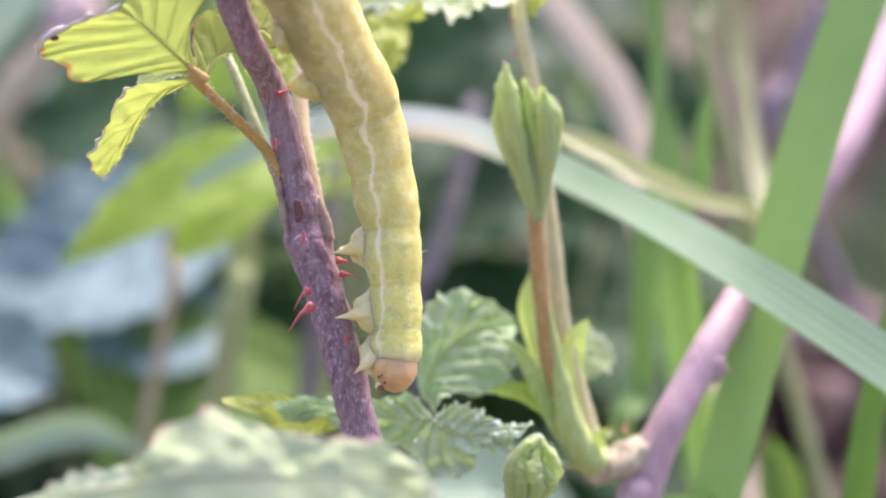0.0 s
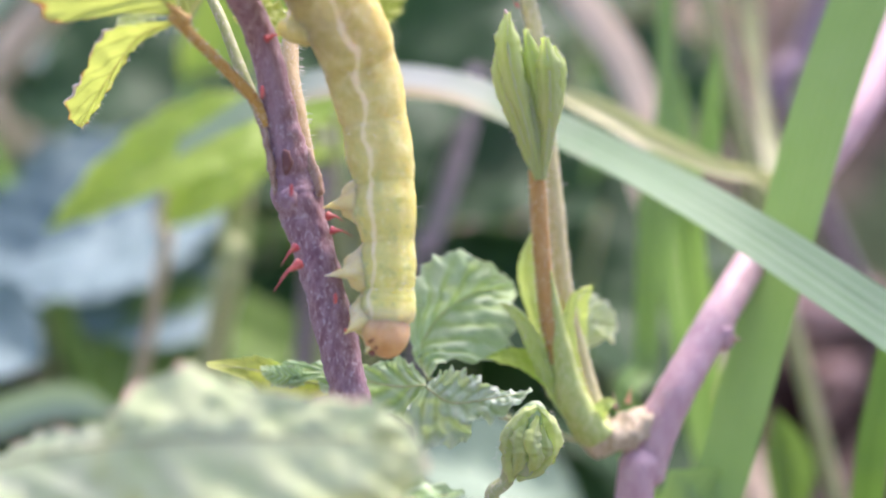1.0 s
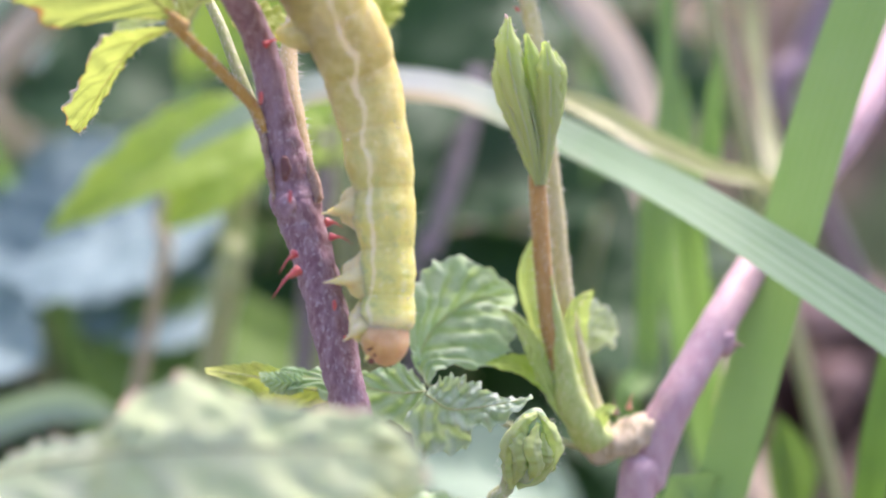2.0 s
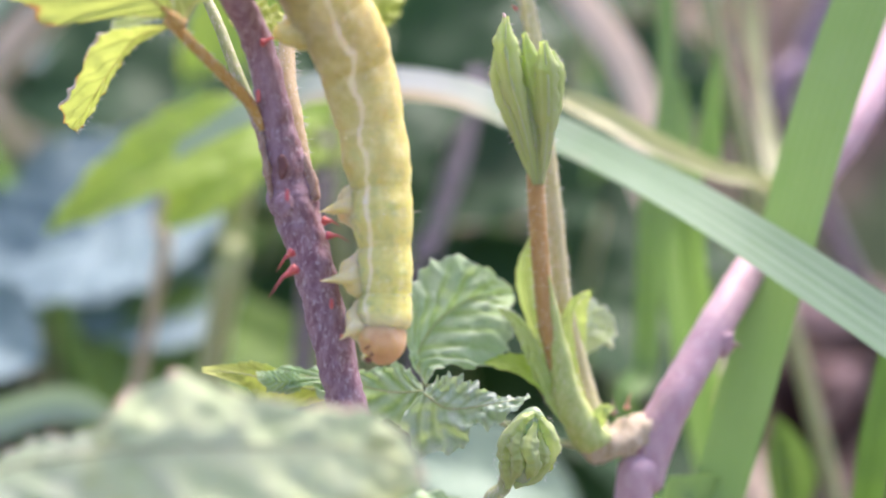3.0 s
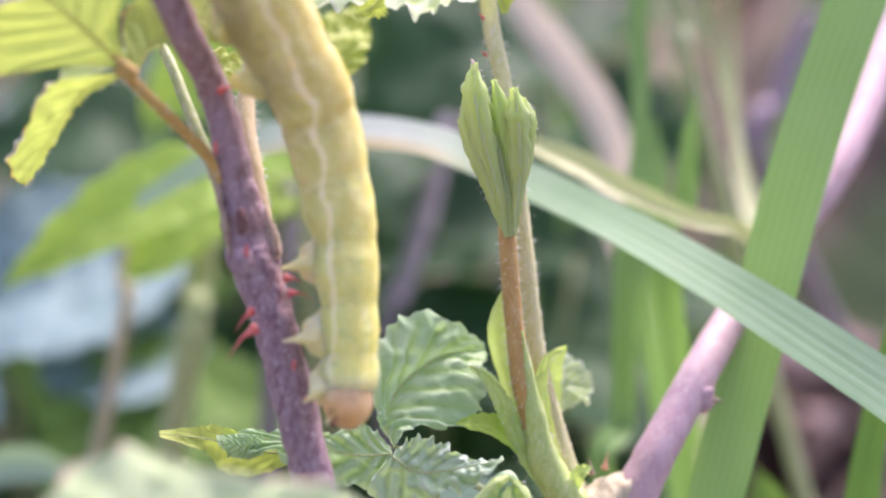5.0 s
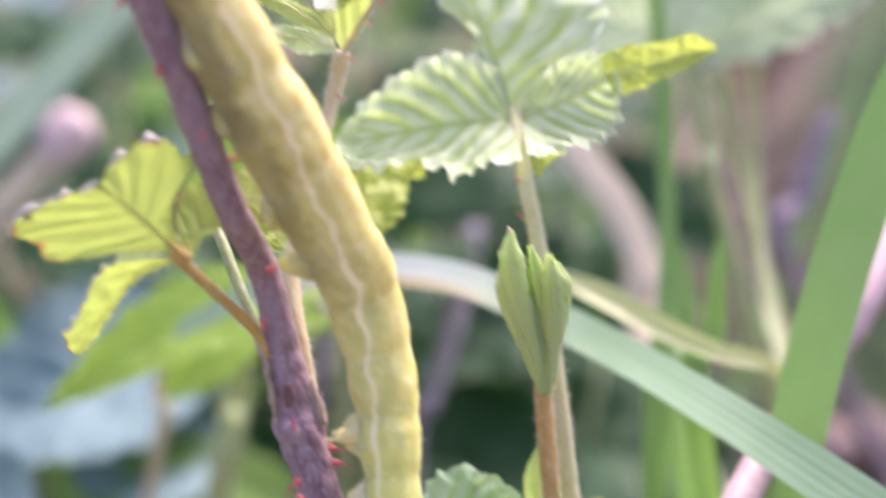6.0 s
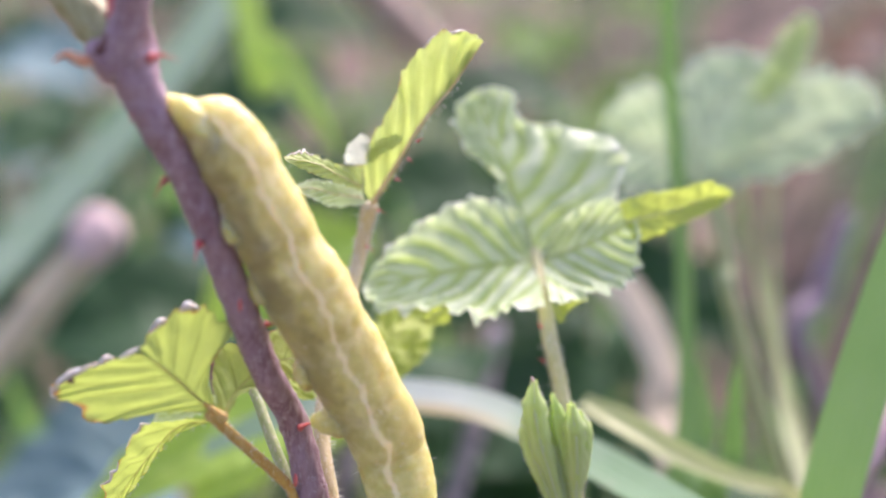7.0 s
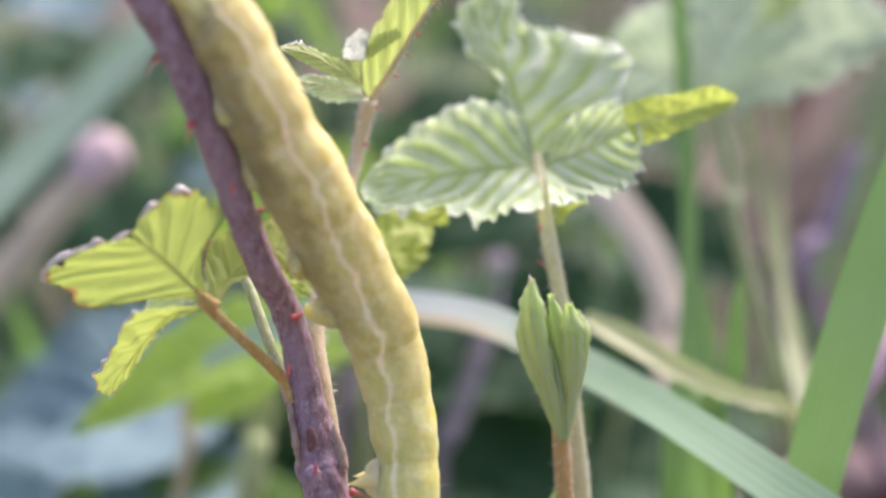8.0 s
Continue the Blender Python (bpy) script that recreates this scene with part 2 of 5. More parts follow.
REDDISH = stem_material("stalk_reddish", (0.43, 0.24, 0.06), (0.50, 0.33, 0.12), (0.54, 0.42, 0.18), down=0.1, fleck_at=0.66)
LIME_RIB = stem_material("leaf_rib_lime", (0.36, 0.38, 0.09), (0.46, 0.46, 0.14), (0.5, 0.48, 0.2), down=0.05)
STALK = stem_material("stalk_green", (0.32, 0.40, 0.14), (0.46, 0.50, 0.25), (0.58, 0.56, 0.40))
DOWNY = stem_material("stalk_downy", (0.54, 0.45, 0.22), (0.64, 0.53, 0.32), (0.70, 0.62, 0.46), down=0.08)
THORN = stem_material("thorn_red", (0.52, 0.07, 0.09), (0.62, 0.14, 0.10), (0.70, 0.30, 0.14), rough=0.35, fleck_at=0.66)
THORN_TIP = stem_material("thorn_amber", (0.66, 0.26, 0.14), (0.72, 0.40, 0.24), (0.75, 0.5, 0.3), rough=0.3)
SCALE = stem_material("scale_brown", (0.28, 0.17, 0.12), (0.46, 0.34, 0.26), (0.54, 0.46, 0.38), rough=0.7)
SCAR = stem_material("scar_dark", (0.10, 0.035, 0.035), (0.17, 0.07, 0.06), (0.22, 0.12, 0.1), rough=0.7)
CURL = stem_material("leaf_rim_dry", (0.56, 0.50, 0.38), (0.78, 0.75, 0.66), (0.40, 0.26, 0.16), rough=0.6)
OLIVE = stem_material("shoot_olive", (0.26, 0.25, 0.10), (0.38, 0.37, 0.18), (0.46, 0.40, 0.28), down=0.1)
GREENISH = stem_material("petiole_green", (0.50, 0.49, 0.20), (0.62, 0.59, 0.32), (0.68, 0.64, 0.46), down=0.08)
SHEATH = stem_material("stalk_base_lime", (0.38, 0.50, 0.13), (0.50, 0.60, 0.22), (0.58, 0.62, 0.34), down=0.05)
HAIR = stem_material("hair_pale", (0.70, 0.66, 0.58), (0.78, 0.74, 0.66), (0.8, 0.78, 0.7), rough=0.4)


SEGMENTS = 11.0


def skin_material(name, a, b, fat, radius=0.0024, gut_shade=None):
    n = Nodes(name)
    col = n.mix(n.ramp(n.noise(330, 4, 0.65), 0.36, 0.64), a, b)
    col = n.mix(n.math("MULTIPLY", n.ramp(n.noise(750, 5, 0.75), 0.48, 0.64), 0.6), col, fat)
    relief = n.noise(2600, 3, 0.6)
    if gut_shade:
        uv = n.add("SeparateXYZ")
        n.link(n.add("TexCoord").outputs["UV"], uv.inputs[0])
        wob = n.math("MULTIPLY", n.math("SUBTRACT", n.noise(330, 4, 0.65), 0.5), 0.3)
        # Belly band: gut seen through the skin plus underside shade painted in.
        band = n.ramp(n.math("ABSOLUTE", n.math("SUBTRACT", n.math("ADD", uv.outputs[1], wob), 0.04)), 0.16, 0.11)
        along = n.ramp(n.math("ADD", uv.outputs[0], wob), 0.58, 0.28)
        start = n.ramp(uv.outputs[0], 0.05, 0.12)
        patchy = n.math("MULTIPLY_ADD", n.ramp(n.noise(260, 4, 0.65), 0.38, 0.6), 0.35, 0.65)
        col = n.mix(n.math("MULTIPLY", n.math("MULTIPLY", n.math("MULTIPLY", band, patchy), n.math("MULTIPLY", along, start)), 0.68), col, gut_shade)
        phase = n.math("MULTIPLY", uv.outputs[0], 2 * math.pi * SEGMENTS)
        fold = n.ramp(n.math("COSINE", phase), 0.72, 1.0)
        col = n.mix(n.math("MULTIPLY", fold, 0.06), col, (0.84, 0.74, 0.34))
        fore = n.ramp(uv.outputs[0], 0.5, 0.85)
        col = n.mix(n.math("MULTIPLY", fore, 0.7), col, (0.73, 0.73, 0.22))
        net = n.math("MULTIPLY", fore, n.ramp(n.noise(1300, 5, 0.75), 0.5, 0.62))
        col = n.mix(n.math("MULTIPLY", net, 0.6), col, (0.40, 0.48, 0.20))
        pale = n.ramp(n.noise(1050, 4, 0.7), 0.56, 0.64)
        col = n.mix(n.math("MULTIPLY", n.math("MULTIPLY", pale, fore), 0.5), col, (0.84, 0.84, 0.50))
        collar = n.ramp(n.math("ADD", uv.outputs[0], n.math("MULTIPLY", wob, 0.08)), 0.955, 0.985)
        col = n.mix(n.math("MULTIPLY", collar, 0.55), col, (0.86, 0.72, 0.48))
        bend = n.ramp(uv.outputs[0], 0.25, 1.0)
        waver = n.math("MULTIPLY", n.math("SUBTRACT", n.noise(560, 3, 0.6), 0.5), 0.1)
        waver = n.math("ADD", waver, n.math("MULTIPLY", n.math("SINE", n.math("ADD", phase, 0.8)), 0.011))
        off = n.math("ABSOLUTE", n.math("ADD", n.math("SUBTRACT", uv.outputs[1], n.math("MULTIPLY_ADD", bend, -0.18, 0.266)), waver))
        width = n.math("MULTIPLY_ADD", n.noise(900, 4, 0.7), 0.026, -0.001)
        line = n.ramp(n.math("DIVIDE", off, width), 1.15, 0.55)
        line = n.math("MULTIPLY", line, n.ramp(uv.outputs[0], 0.03, 0.08))
        col = n.mix(n.math("MULTIPLY", line, 0.8), col, (0.92, 0.84, 0.62))
        below = n.ramp(n.math("DIVIDE", off, width), 2.6, 1.2)
        col = n.mix(n.math("MULTIPLY", below, 0.18), col, (0.86, 0.78, 0.40))
        rings = n.math("SINE", n.math("MULTIPLY", uv.outputs[0], 2 * math.pi * 62))
        relief = n.math("ADD", relief, n.math("MULTIPLY", rings, 0.05))
    n.link(col, n.p.inputs["Base Color"])
    n.p.inputs["Roughness"].default_value = 0.4
    n.p.inputs["Subsurface Weight"].default_value = 1.0
    n.p.inputs["Subsurface Radius"].default_value = (1.0, 0.85, 0.35)
    n.p.inputs["Subsurface Scale"].default_value = radius
    n.bump(relief, 0.00009, 0.6)
    return n.m


SKIN = skin_material("larva_skin", (0.54, 0.465, 0.15), (0.68, 0.61, 0.225), (0.81, 0.75, 0.43), 0.0028, gut_shade=(0.17, 0.13, 0.08))
HEADSKIN = skin_material("larva_head", (0.74, 0.47, 0.22), (0.82, 0.59, 0.32), (0.62, 0.33, 0.14), 0.0009)
LEG = skin_material("larva_leg", (0.74, 0.64, 0.28), (0.80, 0.71, 0.38), (0.84, 0.77, 0.52), 0.0008)
JAW = stem_material("larva_mouth", (0.16, 0.05, 0.03), (0.26, 0.09, 0.05), (0.3, 0.14, 0.08), rough=0.3)


def soil_material():
    n = Nodes("soil_and_litter")
    col = n.mix(n.ramp(n.noise(21, 5, 0.65), 0.44, 0.6), (0.014, 0.009, 0.007), (0.20, 0.130, 0.095))
    col = n.mix(n.ramp(n.noise(45, 4, 0.6), 0.5, 0.68), col, (0.30, 0.21, 0.16))
    col = n.mix(n.ramp(n.noise(9, 3, 0.5), 0.48, 0.6), col, (0.09, 0.13, 0.05))
    n.link(col, n.p.inputs["Base Color"])
    n.p.inputs["Roughness"].default_value = 0.9
    n.bump(n.noise(60, 5, 0.65), 0.01, 0.8)
    return n.m


SOIL = soil_material()

# ---- building words (millimetres) ----
MM = 0.001
UP = Vector((0, 0.26, 0.966))
NEAR = Vector((0, -0.966, 0.26))


def thing(name, base, label, category, group="", kind=""):
    ob = new(name)
    ob.empty_display_size = 0.002
    ob.location = Vector(base) * MM
    return tagged(ob, label, category, group, kind)


def mesh_from(name, bm, material, origin):
    for f in bm.faces:
        f.smooth = True
    bm.transform(Matrix.Scale(MM, 4) @ Matrix.Translation(-origin))
    me = bpy.data.meshes.new(name)
    bm.to_mesh(me)
    bm.free()
    for m in material if isinstance(material, (list, tuple)) else [material]:
        me.materials.append(m)
    return me


def part(name, bm, material, parent, label="", kind=""):
    """One bmesh in world millimetres as one mesh object under a thing or a part."""
    top = parent
    while top.parent:
        top = top.parent
    ob = new(name, mesh_from(name, bm, material, top.location / MM))
    ob.parent = parent
    return tagged(ob, label, "", "", kind)


def spline(points, n):
    """A smooth line of n + 1 places through the points."""
    pts = [Vector(p) for p in points]
    if len(pts) == 2:
        return [pts[0].lerp(pts[1], i / n) for i in range(n + 1)]
    ext = [2 * pts[0] - pts[1]] + pts + [2 * pts[-1] - pts[-2]]
    out = []
    for i in range(n + 1):
        s = i / n * (len(pts) - 1)
        k = min(int(s), len(pts) - 2)
        f = s - k
        a, b, c, d = ext[k:k + 4]
        out.append(0.5 * (2 * b + (c - a) * f + (2 * a - 5 * b + 4 * c - d) * f * f + (3 * b - a - 3 * c + d) * f ** 3))
    return out


def even(values, s):
    """The value at share s of a short list."""
    x = s * (len(values) - 1)
    k = min(int(x), len(values) - 2)
    f = x - k
    f = f * f * (3 - 2 * f)
    return values[k] + (values[k + 1] - values[k]) * f


def frames_along(line):
    """Tangent, side and normal at each place of a line, without twist."""
    out, side = [], None
    for i, p in enumerate(line):
        t = (line[min(i + 1, len(line) - 1)] - line[max(i - 1, 0)]).normalized()
        if side is None:
            side = t.cross(NEAR).normalized()
        side = (side - t * side.dot(t)).normalized()
        out.append((t, side, side.cross(t).normalized()))
    return out


def tube(points, radii, n=30, seg=12, rough=0.0, seed=0, bm=None, round_end=True):
    bm = bm or bmesh.new()
    line = spline(points, n)
    fr = frames_along(line)
    rings = []
    for i, p in enumerate(line):
        t, side, nor = fr[i]
        r = even(radii, i / n)
        ring = []
        for j in range(seg):
            a = 2 * math.pi * j / seg
            d = side * math.cos(a) + nor * math.sin(a)
            k = 1 + rough * noise.noise((p + d * r * 1.5) * 0.9 + Vector((seed, 0, 0))) + 0.5 * rough * noise.noise((p + d * r) * 2.7) + 0.3 * rough * noise.noise((p + d * r) * 7.0)
            ring.append(bm.verts.new(p + d * r * k))
        rings.append(ring)
    for a, b in zip(rings, rings[1:]):
        for j in range(seg):
            bm.faces.new((a[j], a[(j + 1) % seg], b[(j + 1) % seg], b[j]))
    for ring, i, sign in ((rings[0], 0, -1), (rings[-1], n, 1)):
        c = bm.verts.new(line[i] + fr[i][0] * sign * even(radii, i / n) * (0.5 if round_end else 0))
        for j in range(seg):
            a, b = ring[j], ring[(j + 1) % seg]
            bm.faces.new((a, b, c) if sign > 0 else (b, a, c))
    return bm


def thorn(base, tip, r, hook=0.25, bm=None, droop=Vector((0, 0, -1))):
    b, t = Vector(base), Vector(tip)
    mid = b.lerp(t, 0.5) - droop * hook * (t - b).length * 0.5
    return tube([b, b.lerp(mid, 0.6), mid, t], [r, r * 0.46, r * 0.24, r * 0.04], 10, 8, 0.05, bm=bm)


def blade(points, widths, facing, n=40, fold=12.0, cols=8, twist=0.0, wave=0.0, bm=None, seed=0):
    """A grass blade or a long leaf: a strip with a fold along the middle and ribs."""
    bm = bm or bmesh.new()
    uv = bm.loops.layers.uv.verify()
    line = spline(points, n)
    rows = []
    for i, p in enumerate(line):
        s = i / n
        t = (line[min(i + 1, n)] - line[max(i - 1, 0)]).normalized()
        nor = Vector(facing)
        nor = (nor - t * nor.dot(t)).normalized()
        nor = Matrix.Rotation(radians(twist * s), 3, t) @ nor
        side = t.cross(nor)
        w = even(widths, s) / 2
        row = []
        for j in range(cols + 1):
            c = 2 * j / cols - 1
            lift = abs(c) * math.tan(radians(fold)) * w + 0.012 * w * math.cos(j * math.pi) + wave * noise.noise(Vector((s * 5, c, seed)))
            row.append((bm.verts.new(p + side * c * w + nor * lift), (s, (c + 1) / 2)))
        rows.append(row)
    quads(bm, rows, uv)
    return bm


def quads(bm, rows, uv):
    for a, b in zip(rows, rows[1:]):
        for j in range(len(a) - 1):
            f = bm.faces.new((a[j][0], b[j][0], b[j + 1][0], a[j + 1][0]))
            for loop, val in zip(f.loops, (a[j][1], b[j][1], b[j + 1][1], a[j + 1][1])):
                loop[uv].uv = val


def leaflet(points, half, facing, left=15.0, right=15.0, shape=0.85, teeth=0.12, pleat=0.06, crumple=0.05, n=48, cols=10,
            curl=0.0, seed=0, bm=None, blunt=0.9, lobe=0.0, wide=(1.0, 1.0), ruffle=0.0, slant=SLANT):
    """A toothed, pleated bramble leaflet along its midrib. left, right: how far the two halves fold up from the plane; curl: how the rim turns under."""
    bm = bm or bmesh.new()
    uv = bm.loops.layers.uv.verify()
    line = spline(points, n)
    rows = []
    off = Vector((seed * 3.7, seed * 1.3, seed * 2.1))
    length = sum((b - a).length for a, b in zip(line, line[1:]))
    for i, p in enumerate(line):
        s = i / n
        t = (line[min(i + 1, n)] - line[max(i - 1, 0)]).normalized()
        nor = Vector(facing)
        nor = (nor - t * nor.dot(t)).normalized()
        side = t.cross(nor)
        w0 = half * max(math.sin(math.pi * min(1.0, 0.02 + 0.97 * s) ** shape), 0.0) ** blunt
        w0 *= 1 + lobe * math.sin(s * 7 + seed)
        row = []
        for j in range(2 * cols + 1):
            c = j / cols - 1
            v = abs(c)
            fr = (s * VEINS - v * slant) % 1.0
            fine = (s * VEINS * 2 - v * slant) % 1.0
            saw = 0.45 * math.cos(2 * math.pi * (fr - 0.5)) + 0.4 * math.cos(2 * math.pi * (fine - 0.4)) + 0.25 * noise.noise(Vector((s * 21, c * 2, seed)))
            edge = 1 + teeth * saw * v ** 3 * min(1, 4 * s + 0.2)
            ang = radians(left if c < 0 else right) + radians(curl) * v * v
            w = w0 * v * edge * (wide[0] if c < 0 else wide[1])
            q = p + side * (math.copysign(1, c) * w * math.cos(ang)) + nor * (w * math.sin(ang))
            q += t * (w * 0.22 * v)
            q += nor * (half * pleat * math.cos(2 * math.pi * fr + math.pi) * min(1, v * 3) * (0.4 + 0.6 * math.sin(math.pi * s)))
            q += nor * (length * crumple * noise.noise(q * (2.2 / half) + off)) + nor * (length * crumple * 0.3 * noise.noise(q * (6.0 / half) + off))
            if ruffle:
                wave = math.sin(2 * math.pi * (s * VEINS * 1.3 + 0.7 * noise.noise(Vector((s * 5, c, seed))))) + 0.6 * noise.noise(Vector((s * 30, c * 3, seed)))
                q += nor * (half * ruffle * v ** 4 * wave)
            row.append((bm.verts.new(q), (s, (c + 1) / 2)))
        rows.append(row)
    quads(bm, rows, uv)
    return bm


def sheet(mid, left, right, n=64, cols=12, veins=VEINS, pleat=0.12, teeth=0.22, ruffle=0.08, crumple=0.1, cup=0.0, seed=0, sweep=1.0):
    """A leaflet spanned from its midrib to its two margins. sweep: how far the side veins lean to the tip; relief and teeth in millimetres."""
    bm = bmesh.new()
    uv = bm.loops.layers.uv.verify()
    rib, rims = spline(mid, n), (spline(left, n), spline(right, n))
    off = Vector((seed * 3.7, seed * 1.3, seed * 2.1))
    rows = []
    for i, p in enumerate(rib):
        s = i / n
        t = (rib[min(i + 1, n)] - rib[max(i - 1, 0)]).normalized()
        fr = (s * veins - sweep) % 1.0
        saw = 0.5 * math.cos(2 * math.pi * fr) + 0.35 * math.cos(4 * math.pi * (fr - 0.1)) + 0.5 * noise.noise(Vector((s * 23, 0, seed)))
        row = []
        for j in range(2 * cols + 1):
            c = j / cols - 1
            v = abs(c)
            fr = (s * veins - sweep * v) % 1.0
            way = rims[c > 0][i] - p
            wide = max(way.length, 1e-4)
            nor = way.cross(t)
            nor = nor.normalized() if nor.length > 1e-6 else Vector((0, -1, 0))
            if nor.y > 0:
                nor = -nor
            fade = min(1.0, wide / 1.2) * min(1.0, 6 * s + 0.15) * min(1.0, 6 * (1 - s) + 0.15)
            q = p + way * (v * (1 + teeth * saw * v ** 4 * fade / wide))
            lift = -pleat * math.cos(2 * math.pi * fr) * min(1, 2.5 * v) * (1 - 0.4 * v)
            lift += crumple * (noise.noise(q * 0.55 + off) + 0.5 * noise.noise(q * 1.3 + off) + 0.25 * noise.noise(q * 3.0 + off)) * min(1, 4 * v)
            lift += ruffle * v ** 5 * (math.sin(2 * math.pi * (s * veins * 1.4 + noise.noise(Vector((s * 6, c, seed))))) + noise.noise(Vector((s * 31, c * 3, seed))))
            lift += cup * math.sin(math.pi * v) * min(wide, 4.0)
            row.append((bm.verts.new(q + nor * (lift * fade)), (s, (c + 1) / 2)))
        rows.append(row)
    quads(bm, rows, uv)
    return bm


def rimmed_sheet(name, curves, mat, rib_mat, parent, label="", curls=(), rib=0.1, side=-1, **k):
    """A sheet with its midrib and with stretches of its rim rolled up and dried."""
    bm = sheet(*curves, n=80, cols=14, **k)
    bm.verts.ensure_lookup_table()
    rim = [bm.verts[29 * i + (0 if side < 0 else 28)].co.copy() for i in range(81)]
    leaf = part(name, bm, mat, parent, label)
    part("midrib", tube([Vector(p) + Vector((0, -0.03, 0)) for p in curves[0]], [rib, rib * 0.7, rib * 0.2], 28, 8), rib_mat, leaf)
    for lo, hi, r in curls:
        piece = rim[int(80 * lo):int(80 * hi) + 1]
        part("rim_curl", tube(piece, [r * 0.3, r, r * 0.9, r * 0.3], 20, 8, 0.6), CURL, leaf, "whitish rolled leaf rim")
    return leaf


def bristles(points, radii, count, length, seed, lo=0.0, hi=1.0, r=0.027):
    """Fine hairs that stand off a stalk."""
    rnd = random.Random(seed)
    bm = bmesh.new()
    line = spline(points, 60)
    fr = frames_along(line)
    for _ in range(count):
        k = int((lo + (hi - lo) * rnd.random()) * 60)
        t, side, nor = fr[k]
        a = rnd.uniform(0, 2 * math.pi)
        d = (side * math.cos(a) + nor * math.sin(a) + t * rnd.uniform(-0.4, 0.4)).normalized()
        rr = even(radii, k / 60) * 0.95
        p = line[k] + d * rr
        ll = length * rnd.uniform(0.5, 1.3)
        x, y = d.orthogonal().normalized() * r, d.cross(d.orthogonal()).normalized() * r
        base = [bm.verts.new(p + x), bm.verts.new(p - 0.5 * x + 0.87 * y), bm.verts.new(p - 0.5 * x - 0.87 * y)]
        tip = bm.verts.new(p + d * ll + Vector((0, 0, -0.15 * ll)))
        for i in range(3):
            bm.faces.new((base[i], base[(i + 1) % 3], tip))
    return bm


def blob(centre, size, axis=(0, 0, 1), bm=None, rough=0.1, seed=0, rings=10, seg=14, point=1.0):
    """A rounded lump, longest along axis."""
    bm = bm or bmesh.new()
    z = Vector(axis).normalized()
    x = z.cross(NEAR).normalized()
    y = z.cross(x)
    c = Vector(centre)
    grid = []
    for i in range(rings + 1):
        th = math.pi * i / rings
        row = []
        for j in range(seg):
            ph = 2 * math.pi * j / seg
            d = x * math.sin(th) * math.cos(ph) * size[0] + y * math.sin(th) * math.sin(ph) * size[1] + z * math.copysign(abs(math.cos(th)) ** point, math.cos(th)) * size[2]
            k = 1 + rough * noise.noise(d * (1.6 / max(size)) + Vector((seed, seed, 0)))
            row.append(bm.verts.new(c + d * k))
        grid.append(row)
    for a, b in zip(grid, grid[1:]):
        for j in range(seg):
            bm.faces.new((a[j], b[j], b[(j + 1) % seg], a[(j + 1) % seg]))
    bmesh.ops.remove_doubles(bm, verts=bm.verts, dist=1e-5)
    return bm


def fold_pod(points, radii, n=44, seg=20, seed=0, rough=0.12):
    """A young leaflet folded shut: a flattened pod with a keel and fine pleats that slant to its toothed tip."""
    bm = bmesh.new()
    uv = bm.loops.layers.uv.verify()
    line = spline(points, n)
    fr = frames_along(line)
    rows = []
    for i, p in enumerate(line):
        t, side, nor = fr[i]
        s = i / n
        r = even(radii, s)
        row = []
        for j in range(seg + 1):
            a = 2 * math.pi * j / seg
            keel = abs(math.cos((a - math.pi / 2) / 2)) ** 6
            pl = 0.07 * math.cos(2 * math.pi * (s * 9 - 2.2 * abs(math.cos(a)))) * min(1, 3 * s)
            k = 0.86 + 0.3 * keel + pl + rough * noise.noise(p * 0.9 + Vector((a, seed, 0))) + 0.7 * rough * noise.noise((p + side * math.cos(a) * r) * 3.0)
            row.append((bm.verts.new(p + (side * math.cos(a) * 1.12 + nor * math.sin(a)) * r * k + t * (0.25 * r * math.cos(3 * a + seed) * s ** 6)), (s, j / seg)))
        rows.append(row)
    quads(bm, rows, uv)
    return bm


def leaf_part(name, pts, half, facing, left, right, mat, rib_mat, parent, label="", rib=0.13, **k):
    """A leaflet with its raised midrib as a part of it."""
    leaf = part(name, leaflet(pts, half, facing, left, right, **k), mat, parent, label)
    line = [Vector(p) for p in pts]
    part("midrib", tube(line, [rib, rib * 0.8, rib * 0.25], 28, 8), rib_mat, leaf)
    return leaf


# ---- ground ----
def ground():
    bm = bmesh.new()
    xs = [-60000, -9000, -2500] + [-1200 + 30 * i for i in range(81)] + [2500, 9000, 60000]
    ys = [-60000, -6000, -1500] + [-600 + 30 * i for i in range(101)] + [4500, 9000, 60000]
    grid = []
    for y in ys:
        row = []
        for x in xs:
            s = min(max((y - 650) / 1900, 0), 1)
            z = 700 * s * s * (3 - 2 * s)
            e = min(max((x / max(y, 200) - 0.06) / 0.3, 0), 1) * min(max((y - 240) / 260, 0), 1) * min(max((2200 - y) / 900, 0), 1) * min(max((1700 - x) / 900, 0), 1)
            z += 170 * e * e * (3 - 2 * e)
            if abs(x) < 2400 and -1400 < y < 3000:
                z += 14 * noise.noise(Vector((x, y, 0)) * 0.006) + 6 * noise.noise(Vector((x, y, 3)) * 0.02)
            row.append(bm.verts.new((x, y, z)))
        grid.append(row)
    for a, b in zip(grid, grid[1:]):
        for j in range(len(a) - 1):
            bm.faces.new((a[j], a[j + 1], b[j + 1], b[j]))
    ob = new("ground", mesh_from("ground", bm, SOIL, Vector((0, 0, 0))))
    tagged(ob, "brown soil bank with leaf litter under the weeds", "ground", kind="structure")


ground()


